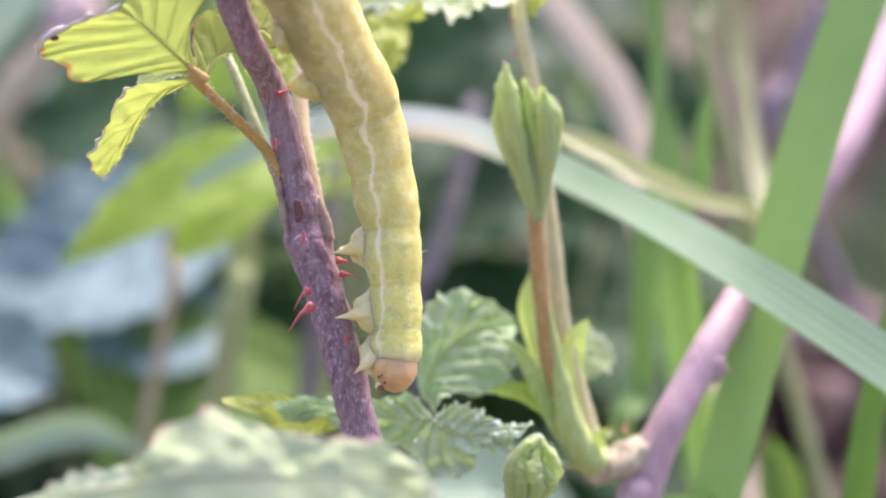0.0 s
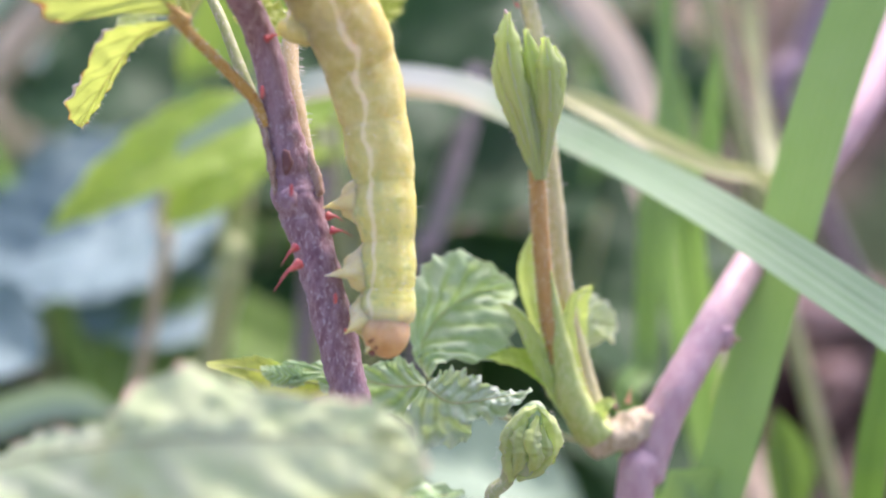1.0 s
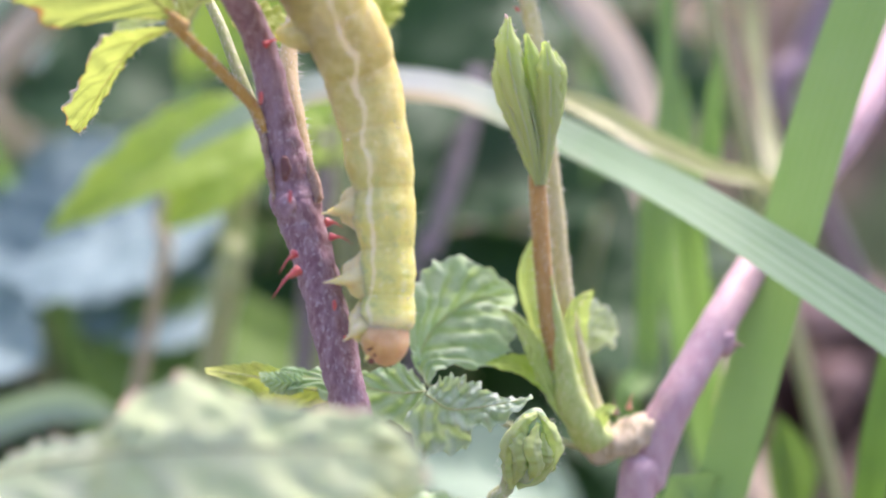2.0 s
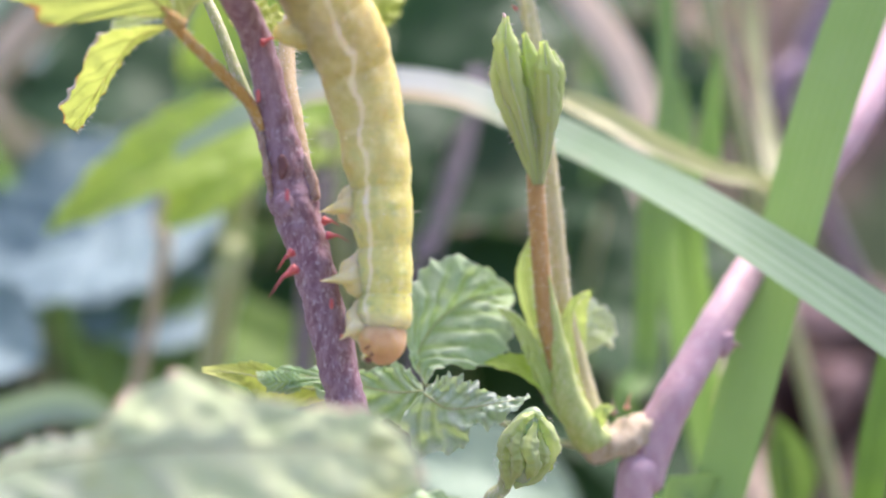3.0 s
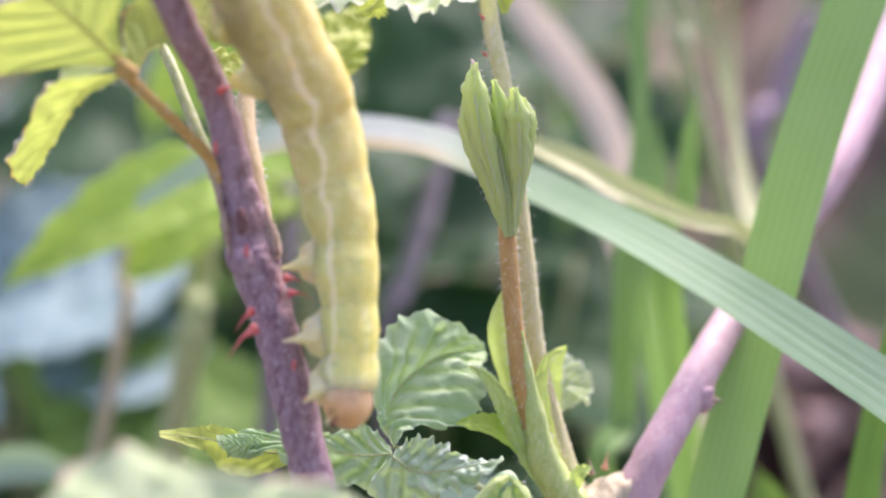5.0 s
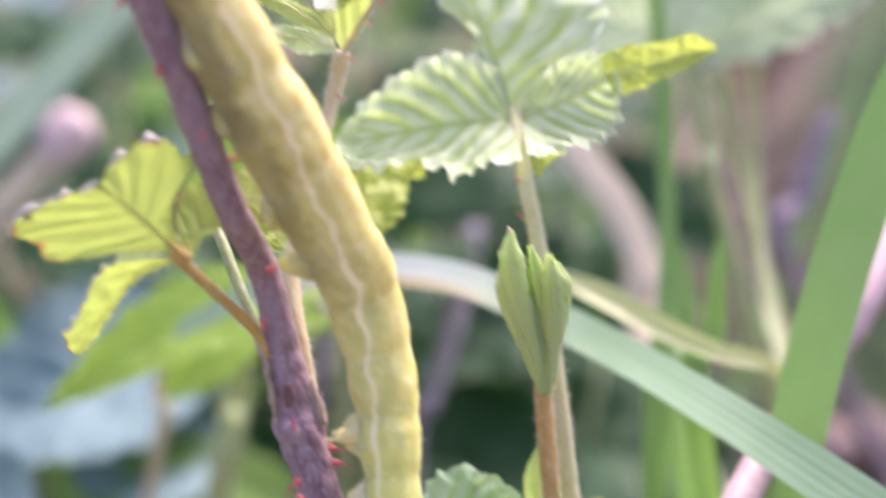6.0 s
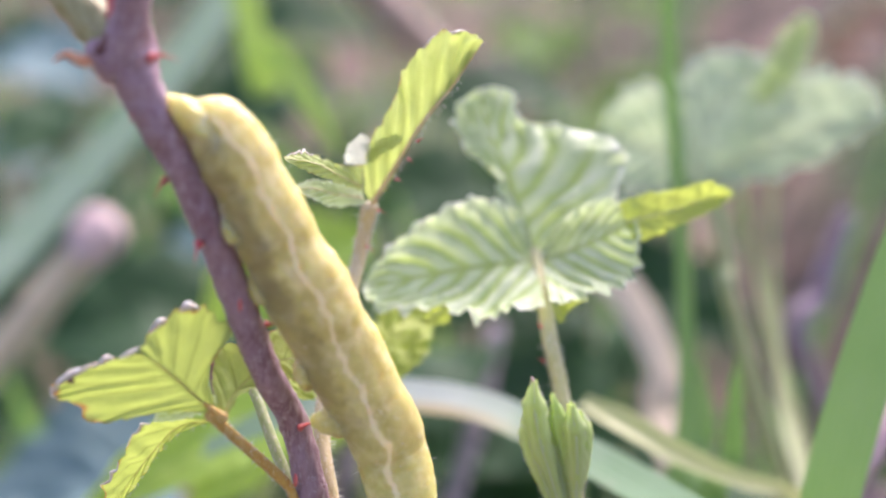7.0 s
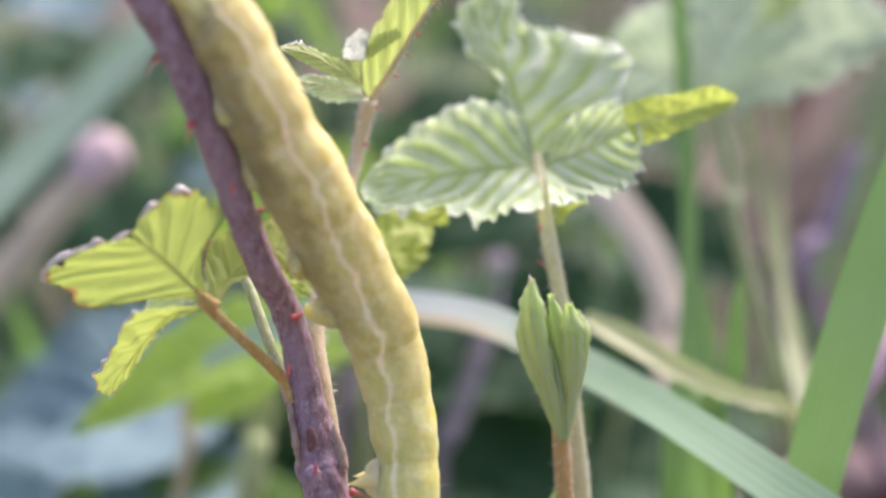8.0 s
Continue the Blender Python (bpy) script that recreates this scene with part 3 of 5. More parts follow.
# ---- the bramble cane on which the larva sits ----
CANE = [(-17.65, 80.46, 172.09), (-17.94, 81.67, 166.18), (-18.21, 82.50, 162.34), (-18.79, 83.51, 159.83), (-17.84, 83.62, 157.09), (-15.56, 84.46, 152.26), (-13.73, 86.12, 146.26), (-12.31, 87.94, 140.90),
        (-10.82, 90.51, 136.59), (-9.83, 90.66, 131.91), (-9.10, 90.53, 128.31), (-8.63, 90.17, 126.27), (-7.62, 89.30, 123.01), (-6.46, 88.23, 119.03), (-5.26, 86.97, 114.32),
        (-4.04, 84.92, 108.77), (-2.23, 81.52, 99.55), (2.0, 74.0, 40.0), (4.0, 72.0, -4.0)]
CANE_R = [0.70, 0.74, 0.95, 1.6, 1.2, 1.08, 1.02, 0.92, 0.92, 1.05, 1.3, 1.5, 1.3, 1.26, 1.22, 1.2, 1.2, 1.3, 1.4]


def bramble_cane():
    base = CANE[-1]
    ob = thing("bramble_cane", base, "purple thorny bramble cane rising from the soil", "bramble")
    stem = part("stem", tube(CANE, CANE_R, 360, 28, 0.13), PURPLE, ob, "dull purple stem with pale flecks")
    for name, b, t, r in (
        ("thorn", (-17.53, 82.87, 159.54), (-15.94, 82.64, 159.36), 0.34), ("thorn", (-18.48, 83.02, 156.63), (-18.63, 82.63, 155.85), 0.22),
        ("thorn", (-17.08, 84.11, 152.69), (-17.50, 83.39, 151.75), 0.28), ("thorn", (-15.26, 84.08, 149.08), (-15.38, 83.34, 148.07), 0.36),
        ("thorn", (-14.10, 85.95, 149.13), (-13.11, 85.95, 149.13), 0.3), ("thorn", (-12.53, 86.87, 145.61), (-11.46, 86.85, 145.52), 0.28),
        ("thorn", (-12.03, 87.29, 143.68), (-11.22, 87.24, 143.49), 0.26), ("thorn", (-10.42, 89.59, 136.62), (-9.40, 89.65, 136.83), 0.3),
        ("thorn", (-6.72, 88.57, 125.86), (-5.80, 88.06, 125.69), 0.34), ("thorn", (-6.50, 88.34, 125.00), (-5.25, 87.81, 124.77), 0.3),
        ("thorn", (-8.33, 86.94, 123.27), (-9.63, 85.68, 122.04), 0.42), ("thorn", (-8.60, 87.64, 124.13), (-9.40, 86.92, 123.17), 0.36),
        ("thorn", (-5.54, 86.73, 118.97), (-4.85, 86.33, 119.23), 0.22),
    ):
        b, t = Vector(b), Vector(t)
        part(name, thorn(b, b + (t - b) * 1.15, r * 0.9), THORN, stem, "small red hooked thorn")
    for c, s in (((-10.61, 88.85, 133.52), (0.14, 0.08, 0.42)), ((-6.15, 86.57, 121.16), (0.14, 0.08, 0.34)), ((-13.10, 84.67, 145.37), (0.12, 0.08, 0.4)), ((-8.79, 87.23, 127.80), (0.13, 0.08, 0.4))):
        part("lenticel", blob(c, s, UP), THORN, stem, "small red corky spot")
    part("bud_scar", blob((-9.23, 88.75, 129.30), (0.36, 0.25, 0.75), UP, rough=0.4), SCAR, stem, "dark sunken bud scar")
    # swollen node with the torn leaf base
    part("leaf_base", tube([(-11.30, 90.31, 132.35), (-10.63, 89.83, 130.57), (-10.25, 89.53, 128.74), (-9.99, 89.65, 126.41)], [0.14, 0.24, 0.28, 0.26], 30, 10, 0.8), SCALE, stem, "rough tan leaf base")
    for c, s in (((-9.71, 89.97, 126.91), (0.7, 0.6, 1.0)), ((-7.70, 90.11, 127.45), (0.6, 0.5, 1.0)), ((-9.05, 87.77, 127.06), (0.6, 0.4, 0.7))):
        part("burr", blob(c, s, UP, rough=0.3, seed=c[0], rings=14, seg=18), PURPLE, stem, "lumpy burr at the node")
    part("leaf_base", tube([(-8.13, 90.52, 129.65), (-7.75, 90.13, 128.21), (-7.31, 89.79, 126.95)], [0.2, 0.4, 0.35], 16, 10, 0.35), SCALE, stem, "rough tan bud scale")
    # fork above
    part("side_shoot", tube([(-18.91, 83.46, 159.65), (-20.24, 83.98, 160.88), (-21.91, 84.83, 162.69), (-24.85, 86.24, 165.86), (-29.54, 88.41, 170.46)], [1.0, 1.2, 1.25, 1.25, 1.2], 40, 18, 0.12), OLIVE, ob, "olive green side shoot")
    part("side_stalk", tube([(-19.61, 83.17, 160.64), (-19.54, 83.36, 162.05), (-19.53, 84.08, 165.43)], [0.3, 0.32, 0.3], 12, 10, 0.05), THORN, ob, "red leaf stalk")
    sc = part("bud_scale", tube([(-19.46, 82.93, 159.75), (-20.96, 82.64, 159.36), (-21.91, 82.56, 159.76), (-22.58, 82.36, 159.37)], [0.45, 0.32, 0.22, 0.06], 12, 8, 0.3), THORN_TIP, ob, "dry pinkish bud scale")
    part("tip", thorn((-20.96, 82.66, 159.42), (-20.69, 82.18, 158.34), 0.16), THORN_TIP, sc)
    part("knob", blob((-19.80, 83.23, 159.47), (1.4, 1.2, 1.1), (1, 0, 0.5), rough=0.3), PURPLE, ob, "purple swollen knuckle of the fork")
    part("collar", tube([(-19.48, 82.64, 160.76), (-19.74, 82.37, 160.10), (-20.42, 82.52, 159.61)], [0.35, 0.4, 0.22], 12, 10, 0.6), SCAR, ob, "dark shrivelled collar")
    part("hairs", bristles(CANE, CANE_R, 500, 0.16, 4, 0.3, 0.8, 0.012), HAIR, ob, "short pale down", "stuff")
    # lime leaf on its tan stalk
    pet = [(-10.55, 89.9, 131.2), (-10.85, 89.8, 132.1), (-11.31, 89.57, 133.06), (-12.62, 88.63, 134.78), (-14.26, 87.59, 136.80), (-15.52, 86.88, 138.32)]
    petr = [0.2, 0.3, 0.36, 0.35, 0.34, 0.36]
    leaf = part("petiole", tube(pet, petr, 30, 12, 0.06), TAN, ob, "orange-tan leaf stalk")
    part("hairs", bristles(pet, petr, 160, 0.35, 8), HAIR, leaf, "fine pale hairs", "stuff")
    lime = rimmed_sheet("leaflet", (
        [(-15.08, 86.90, 138.31), (-16.10, 86.58, 139.36), (-17.17, 86.25, 140.53), (-18.23, 85.92, 141.58), (-19.12, 85.60, 142.30)],
        [(-15.35, 86.90, 138.27), (-17.48, 86.66, 138.46), (-19.78, 86.43, 138.20), (-22.24, 86.19, 137.91), (-23.53, 85.95, 139.21), (-24.51, 85.71, 139.61), (-23.75, 85.47, 140.92), (-21.51, 85.24, 141.80), (-19.20, 85.00, 142.41)],
        [(-15.07, 86.90, 138.55), (-15.40, 86.74, 140.46), (-15.00, 86.58, 142.18), (-13.89, 86.41, 143.50), (-15.02, 86.25, 144.58), (-16.30, 86.09, 144.98), (-17.82, 85.92, 144.19), (-19.04, 85.76, 142.87), (-19.22, 85.60, 142.36)]), LIME, LIME_RIB, ob, "lime terminal leaflet with browned rim", ((0.60, 0.70, 0.14), (0.74, 0.82, 0.2), (0.84, 0.91, 0.14)), 0.11, -1, pleat=0.11, teeth=0.3, ruffle=0.14, crumple=0.12, seed=1, sweep=0.8)
    part("petiolule", tube([(-14.55, 86.96, 137.93), (-15.00, 86.8, 138.35), (-15.7, 86.6, 139.0)], [0.34, 0.26, 0.14], 14, 10, 0.05), TAN, lime)
    part("rotted_spot", blob((-23.3, 85.25, 140.75), (0.34, 0.08, 0.2), (0, 0, 1), rough=0.4), SCAR, lime, "dark rotted spot")
    for curve, r in (([(-24.3, 85.4, 140.0), (-23.9, 85.3, 140.7), (-23.0, 85.3, 141.2), (-22.2, 85.2, 141.5)], 0.22), ([(-18.6, 85.6, 143.5), (-18.0, 85.6, 144.1), (-17.6, 85.7, 144.3)], 0.26), ([(-16.8, 85.8, 144.8), (-16.3, 85.8, 145.1), (-15.7, 85.9, 144.9)], 0.24),
                     ([(-21.6, 85.1, 141.7), (-21.1, 85.1, 142.1), (-20.6, 85.1, 142.1)], 0.2), ([(-20.3, 85.1, 142.1), (-19.7, 85.2, 142.4), (-19.2, 85.3, 142.7)], 0.16)):
        part("rim_curl", tube(curve, [r * 0.4, r, r * 0.4], 14, 10, 0.6), CURL, lime, "whitish rolled leaf rim")
    rimmed_sheet("leaflet", (
        [(-15.17, 87.00, 137.80), (-17.57, 88.50, 137.06), (-19.45, 90.00, 135.15), (-21.30, 91.50, 132.82), (-22.92, 93.00, 130.52)],
        [(-15.60, 86.80, 138.01), (-18.76, 87.77, 137.60), (-20.36, 88.73, 136.53), (-21.73, 89.70, 134.22), (-23.03, 90.67, 132.65), (-23.19, 91.63, 131.26), (-22.89, 92.60, 130.56)],
        [(-15.73, 87.40, 137.59), (-17.86, 88.64, 136.45), (-19.29, 89.88, 134.90), (-20.63, 91.12, 132.94), (-22.15, 92.36, 131.06), (-23.01, 93.60, 130.29)]), LIME, LIME_RIB, ob, "lime side leaflet hanging down", ((0.2, 0.42, 0.09), (0.5, 0.72, 0.13)), 0.05, -1, pleat=0.1, teeth=0.14, ruffle=0.1, crumple=0.25, seed=2, sweep=0.8)
    rimmed_sheet("leaflet", (
        [(-14.77, 87.40, 137.89), (-14.20, 88.50, 139.07), (-12.71, 89.60, 140.34), (-11.13, 90.70, 140.78), (-9.94, 91.80, 140.41)],
        [(-15.08, 87.60, 138.22), (-15.53, 88.43, 140.18), (-15.39, 89.27, 141.48), (-13.63, 90.10, 142.12), (-11.91, 90.93, 142.56), (-10.84, 91.77, 141.94), (-10.18, 92.60, 140.43)],
        [(-14.57, 87.40, 137.82), (-13.81, 88.20, 139.07), (-12.63, 89.00, 139.41), (-11.30, 89.80, 139.61), (-10.15, 90.60, 139.75), (-9.82, 91.40, 140.31)]), LIME, LIME_RIB, ob, "lime side leaflet with dark rim", (), 0.06, -1, pleat=0.08, teeth=0.2, ruffle=0.1, crumple=0.2, seed=3, sweep=0.8)
    part("hairs", bristles([(-15.73, 87.40, 137.59), (-17.86, 88.64, 136.45), (-19.29, 89.88, 134.90), (-20.63, 91.12, 132.94), (-22.15, 92.36, 131.06), (-23.01, 93.60, 130.29)], [0.05] * 6, 90, 0.3, 91, r=0.016), HAIR, ob, "fine pale hairs", "stuff")
    part("dark_rim", tube([(-15.1, 87.35, 138.6), (-15.58, 88.3, 140.1), (-15.42, 89.4, 141.3), (-14.6, 90.2, 141.8)], [0.03, 0.07, 0.09, 0.05], 24, 6, 0.8), SCAR, ob, "browned curled leaf margin")
    part("dark_rim", tube([(-12.2, 91.7, 142.35), (-11.6, 92.3, 142.2), (-11.0, 92.8, 141.75), (-10.4, 93.9, 140.2)], [0.05, 0.1, 0.12, 0.05], 24, 6, 0.8), SCAR, ob, "browned curled leaf margin")
    part("turned_margin", sheet([(-15.0, 86.95, 138.9), (-15.9, 87.0, 138.8), (-17.3, 87.3, 138.2), (-18.9, 87.6, 137.9)], [(-15.1, 87.1, 139.4), (-16.0, 87.2, 139.2), (-17.3, 87.4, 138.5), (-18.9, 87.7, 138.1)],
                                [(-15.3, 86.8, 138.3), (-16.2, 86.9, 138.2), (-17.6, 87.2, 137.75), (-19.0, 87.5, 137.6)], 40, 5, crumple=0.2), PALE, ob, "glossy pale upper face of a turned margin")
    pale = part("petiole", tube([(-10.75, 93.35, 129.80), (-12.47, 94.35, 133.51), (-14.14, 96.24, 137.09), (-15.64, 97.85, 139.62)], [0.35, 0.4, 0.36, 0.3], 20, 10, 0.05), STALK, ob, "pale green leaf stalk")
    part("leaflet", leaflet([(-13.66, 98.03, 136.84), (-11.57, 99.88, 136.77), (-8.66, 102.39, 135.71)], 1.5, (0, -0.7, 0.6), 10, 10, seed=4), YELLOW, pale)


bramble_cane()


def side_shoot():
    """The shoot that rises behind the larva to the folded leaf."""
    st = [(-8.02, 91.35, 127.53), (-8.82, 92.77, 131.09), (-9.52, 94.49, 134.06), (-9.54, 96.59, 136.65), (-8.86, 100.69, 139.79), (-7.93, 104.58, 143.89), (-7.34, 105.32, 146.64), (-6.89, 104.93, 148.66)]
    sr = [0.5, 0.55, 0.58, 0.52, 0.5, 0.5, 0.55, 0.6]
    ob = thing("bramble_shoot", st[0], "downy bramble side shoot with a folded young leaf", "bramble")
    stalk = part("stalk", tube(st, sr, 60, 14, 0.06), DOWNY, ob, "downy tan stalk")
    part("hairs", bristles(st, sr, 520, 0.5, 5, 0.0, 1.0), HAIR, stalk, "fine pale hairs", "stuff")
    for b, t in (((-6.31, 103.92, 148.38), (-5.67, 103.84, 148.07)), ((-7.15, 104.15, 145.76), (-6.50, 104.00, 145.21)), ((-5.00, 103.58, 150.59), (-4.52, 103.54, 150.43)),
                 ((-4.10, 103.05, 152.07), (-3.70, 102.96, 151.76)), ((-3.45, 102.46, 153.37), (-2.90, 102.51, 153.53))):
        part("thorn", thorn(b, t, 0.13), THORN, stalk, "tiny pink thorn")
    rimmed_sheet("leaflet", (
        [(-6.73, 104.90, 148.74), (-4.98, 104.08, 151.53), (-3.04, 103.25, 154.65), (-0.99, 102.42, 157.14), (1.08, 101.60, 160.18)],
        [(-7.31, 104.60, 149.59), (-7.13, 104.17, 152.32), (-5.97, 103.75, 154.61), (-4.91, 103.33, 156.52), (-4.49, 102.90, 158.09), (-3.46, 102.47, 159.33), (-2.02, 102.05, 160.71), (-0.48, 101.62, 160.90), (1.04, 101.20, 160.26)],
        [(-6.62, 105.60, 148.57), (-5.51, 104.92, 150.44), (-4.06, 104.24, 153.23), (-1.94, 103.56, 156.70), (0.09, 102.88, 160.39), (0.94, 102.20, 160.40)]), LIME_FOLD, DOWNY, ob, "folded pleated lime leaflet", ((0.66, 0.76, 0.08), (0.82, 0.92, 0.1)), 0.2, -1, pleat=0.34, teeth=0.2, ruffle=0.1, crumple=0.14, seed=5, sweep=1.4)
    rimmed_sheet("leaflet", (
        [(-7.43, 104.60, 149.99), (-8.85, 101.73, 151.10), (-10.10, 98.87, 152.16), (-11.84, 96.00, 152.80)],
        [(-7.30, 104.20, 151.52), (-8.88, 102.15, 151.80), (-10.21, 100.10, 152.73), (-11.31, 98.05, 152.98), (-11.87, 96.00, 152.87)],
        [(-7.43, 104.60, 149.59), (-8.93, 101.67, 150.56), (-10.66, 98.73, 151.64), (-11.74, 95.80, 152.67)]), LIME_FOLD, DOWNY, ob, "small crumpled leaflet", ((0.5, 0.9, 0.08),), 0.05, -1, pleat=0.07, teeth=0.14, ruffle=0.12, crumple=0.25, seed=6, sweep=1.4)
    rimmed_sheet("leaflet", (
        [(-7.31, 104.60, 149.18), (-9.23, 103.60, 149.54), (-10.71, 102.60, 150.06), (-11.89, 101.60, 150.17)],
        [(-7.44, 104.80, 149.65), (-9.36, 103.87, 150.39), (-11.13, 102.93, 150.58), (-11.90, 102.00, 150.28)],
        [(-7.18, 104.40, 148.72), (-9.42, 103.40, 148.69), (-10.50, 102.40, 149.29), (-11.83, 101.40, 150.04)]), PALE, DOWNY, ob, "small pale leaflet", (), 0.05, 1, pleat=0.08, teeth=0.14, ruffle=0.15, crumple=0.25, seed=7, sweep=2.6)
    part("hairs", bristles([(-6.57, 104.90, 148.66), (-4.82, 104.08, 151.49), (-2.88, 103.25, 154.65), (-0.83, 102.42, 157.14), (1.16, 101.60, 160.10)], [0.15] * 5, 120, 0.4, 92, 0.0, 0.8, r=0.02), HAIR, ob, "fine pale hairs", "stuff")
    part("turned_margin", sheet(
        [(-6.97, 104.00, 151.74), (-7.61, 103.70, 152.36), (-7.98, 103.40, 153.30)],
        [(-7.12, 103.90, 151.59), (-8.52, 103.55, 151.78), (-8.32, 103.20, 153.08)],
        [(-6.81, 104.10, 152.13), (-6.82, 103.85, 153.26), (-7.39, 103.60, 153.84)], 40, 8, pleat=0.1, ruffle=0.25, crumple=0.4, seed=9), WHITE_DOWN, ob, "crumpled whitish downy leaf margin")
    part("turned_margin", sheet(
        [(-6.85, 104.00, 151.74), (-5.83, 103.70, 152.96), (-4.62, 103.40, 153.54)],
        [(-7.05, 104.10, 152.05), (-6.30, 103.80, 153.27), (-4.86, 103.50, 153.84)],
        [(-6.56, 103.80, 151.76), (-5.42, 103.50, 152.66), (-4.46, 103.20, 153.32)], 40, 8, pleat=0.1, ruffle=0.3, crumple=0.5, seed=10), LIME_FOLD, ob, "crumpled margin of the folded leaflet")
    part("leaflet", leaflet([(-7.00, 111.10, 133.43), (-5.57, 113.76, 136.40), (-3.22, 118.34, 139.62)], 2.6, (-0.3, -0.9, 0.3), 25, -10, 0.9, 0.12, 0.06, 0.05, seed=8), YELLOW, ob, "yellow-green young leaflet")


side_shoot()


# ---- the larva ----
BODY = [(-16.45, 84.27, 156.25), (-14.12, 84.46, 155.30), (-12.76, 84.72, 153.20), (-11.18, 85.55, 149.35), (-9.01, 86.70, 144.97), (-7.02, 88.29, 140.47), (-5.18, 89.14, 136.69),
        (-4.43, 89.40, 134.19), (-3.61, 88.86, 130.40), (-3.21, 88.00, 127.22), (-2.96, 87.15, 124.05), (-2.88, 86.32, 121.63), (-2.95, 85.57, 119.74)]
BODY_R = [0.95, 2.05, 2.2, 2.42, 2.56, 2.5, 2.34, 2.2, 2.08, 1.92, 1.74, 1.68, 1.72]


def lump(q):
    """The unevenness of the soft body."""
    return 0.05 * noise.noise(q * 0.5) + 0.032 * noise.noise(q * 1.1) + 0.014 * noise.noise(q * 2.6)


def larva():
    ob = thing("caterpillar", (-5.17, 88.40, 125.21), "plump yellow-green caterpillar clinging head down to the cane", "caterpillar")
    n, seg, segments = 264, 64, SEGMENTS
    line = spline(BODY, n)
    fr = frames_along(line)
    bm = bmesh.new()
    uv = bm.loops.layers.uv.verify()
    rings = []
    for i, p in enumerate(line):
        s = i / n
        t, side, nor = fr[i]
        ph = (s * segments) % 1.0
        swell = abs(math.sin(math.pi * ph)) ** 0.45
        r = even(BODY_R, s) * (0.955 + 0.068 * swell + 0.006 * math.cos(8 * math.pi * ph))
        r *= math.sqrt(1 - 0.5 * (max(s - 0.965, 0) / 0.035) ** 2)
        bend = min(max((s - 0.25) / 0.75, 0), 1)
        ridge = 0.266 - 0.18 * bend - 0.011 * math.sin(2 * math.pi * segments * s + 0.8)
        ring = []
        for j in range(seg):
            a = 2 * math.pi * j / seg
            d = side * math.cos(a) + nor * math.sin(a)
            k = 1 + lump(p + d * r) + 0.014 * math.exp(-((j / seg - ridge) / 0.016) ** 2)
            belly = max(math.cos(a), 0) ** 1.5 * min(max((s - 0.55) / 0.15, 0), 1)
            k -= 0.13 * belly * (1 - swell) + 0.05 * belly * (ph > 0.5) * math.sin(2 * math.pi * ph) ** 2
            # a shallow groove above and below the side line
            k *= 1 - 0.03 * math.exp(-((a - 1.45) / 0.16) ** 2) - 0.03 * math.exp(-((a - 2.05) / 0.16) ** 2)
            ring.append(bm.verts.new(p + d * r * k))
        rings.append(ring)
    rings_done = [0]
    for a, b in zip(rings, rings[1:]):
        k = rings_done[0] = rings_done[0] + 1
        for j in range(seg):
            f = bm.faces.new((a[j], a[(j + 1) % seg], b[(j + 1) % seg], b[j]))
            for loop, val in zip(f.loops, (((k - 1) / n, j / seg), ((k - 1) / n, (j + 1) / seg), (k / n, (j + 1) / seg), (k / n, j / seg))):
                loop[uv].uv = val
    for ring, i in ((rings[0], 0), (rings[-1], n)):
        c = bm.verts.new(line[i] + fr[i][0] * (-0.4 if i == 0 else 0.4))
        for j in range(seg):
            bm.faces.new((ring[j], ring[(j + 1) % seg], c) if i else (ring[(j + 1) % seg], ring[j], c))
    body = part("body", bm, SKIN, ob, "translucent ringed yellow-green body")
    # head
    hb = blob((-2.93, 85.25, 119.12), (1.52, 1.45, 1.52), (-1.4, -0.9, -1.9), rough=0.12, rings=18, seg=28)
    head = part("head", hb, HEADSKIN, ob, "glossy orange-brown head capsule")
    part("jaw", blob((-3.80, 84.1, 118.15), (0.26, 0.24, 0.18), (-0.4, 0, -1), rough=0.2), JAW, head, "dark jaws")
    part("mouthpart", tube([(-3.95, 84.00, 118.50), (-4.08, 83.9, 118.36), (-4.12, 83.86, 118.2)], [0.16, 0.11, 0.05], 8, 8), LEG, head, "pale palp")
    for x, y in (((-3.72, 84.02, 119.02), 0), ((-3.92, 84.2, 118.85), 0), ((-3.55, 83.95, 118.55), 0)):
        part("eye", blob(x, (0.1, 0.1, 0.1), UP), JAW, head, "tiny dark eye")
    # legs of the fore body reach to the cane
    for b, m, t, r in (((-4.22, 88.30, 126.92), (-5.53, 87.56, 126.96), (-6.97, 88.18, 126.50), 0.8), ((-4.04, 87.19, 122.81), (-5.23, 86.30, 122.94), (-6.80, 86.75, 122.53), 0.75),
                       ((-3.84, 86.11, 120.16), (-4.62, 84.98, 120.10), (-5.55, 85.14, 119.31), 0.7), ((-4.31, 90.08, 126.29), (-5.80, 90.54, 126.25), (-6.78, 90.52, 126.18), 0.6),
                       ((-4.10, 88.54, 122.27), (-5.39, 88.89, 122.20), (-6.44, 88.87, 122.13), 0.6)):
        part("leg", tube([b, Vector(b).lerp(Vector(m), 0.6), m, t], [r * 2.3, r * 1.6, r * 0.55, 0.05], 20, 14, 0.2), LEG, body, "pale pointed leg")
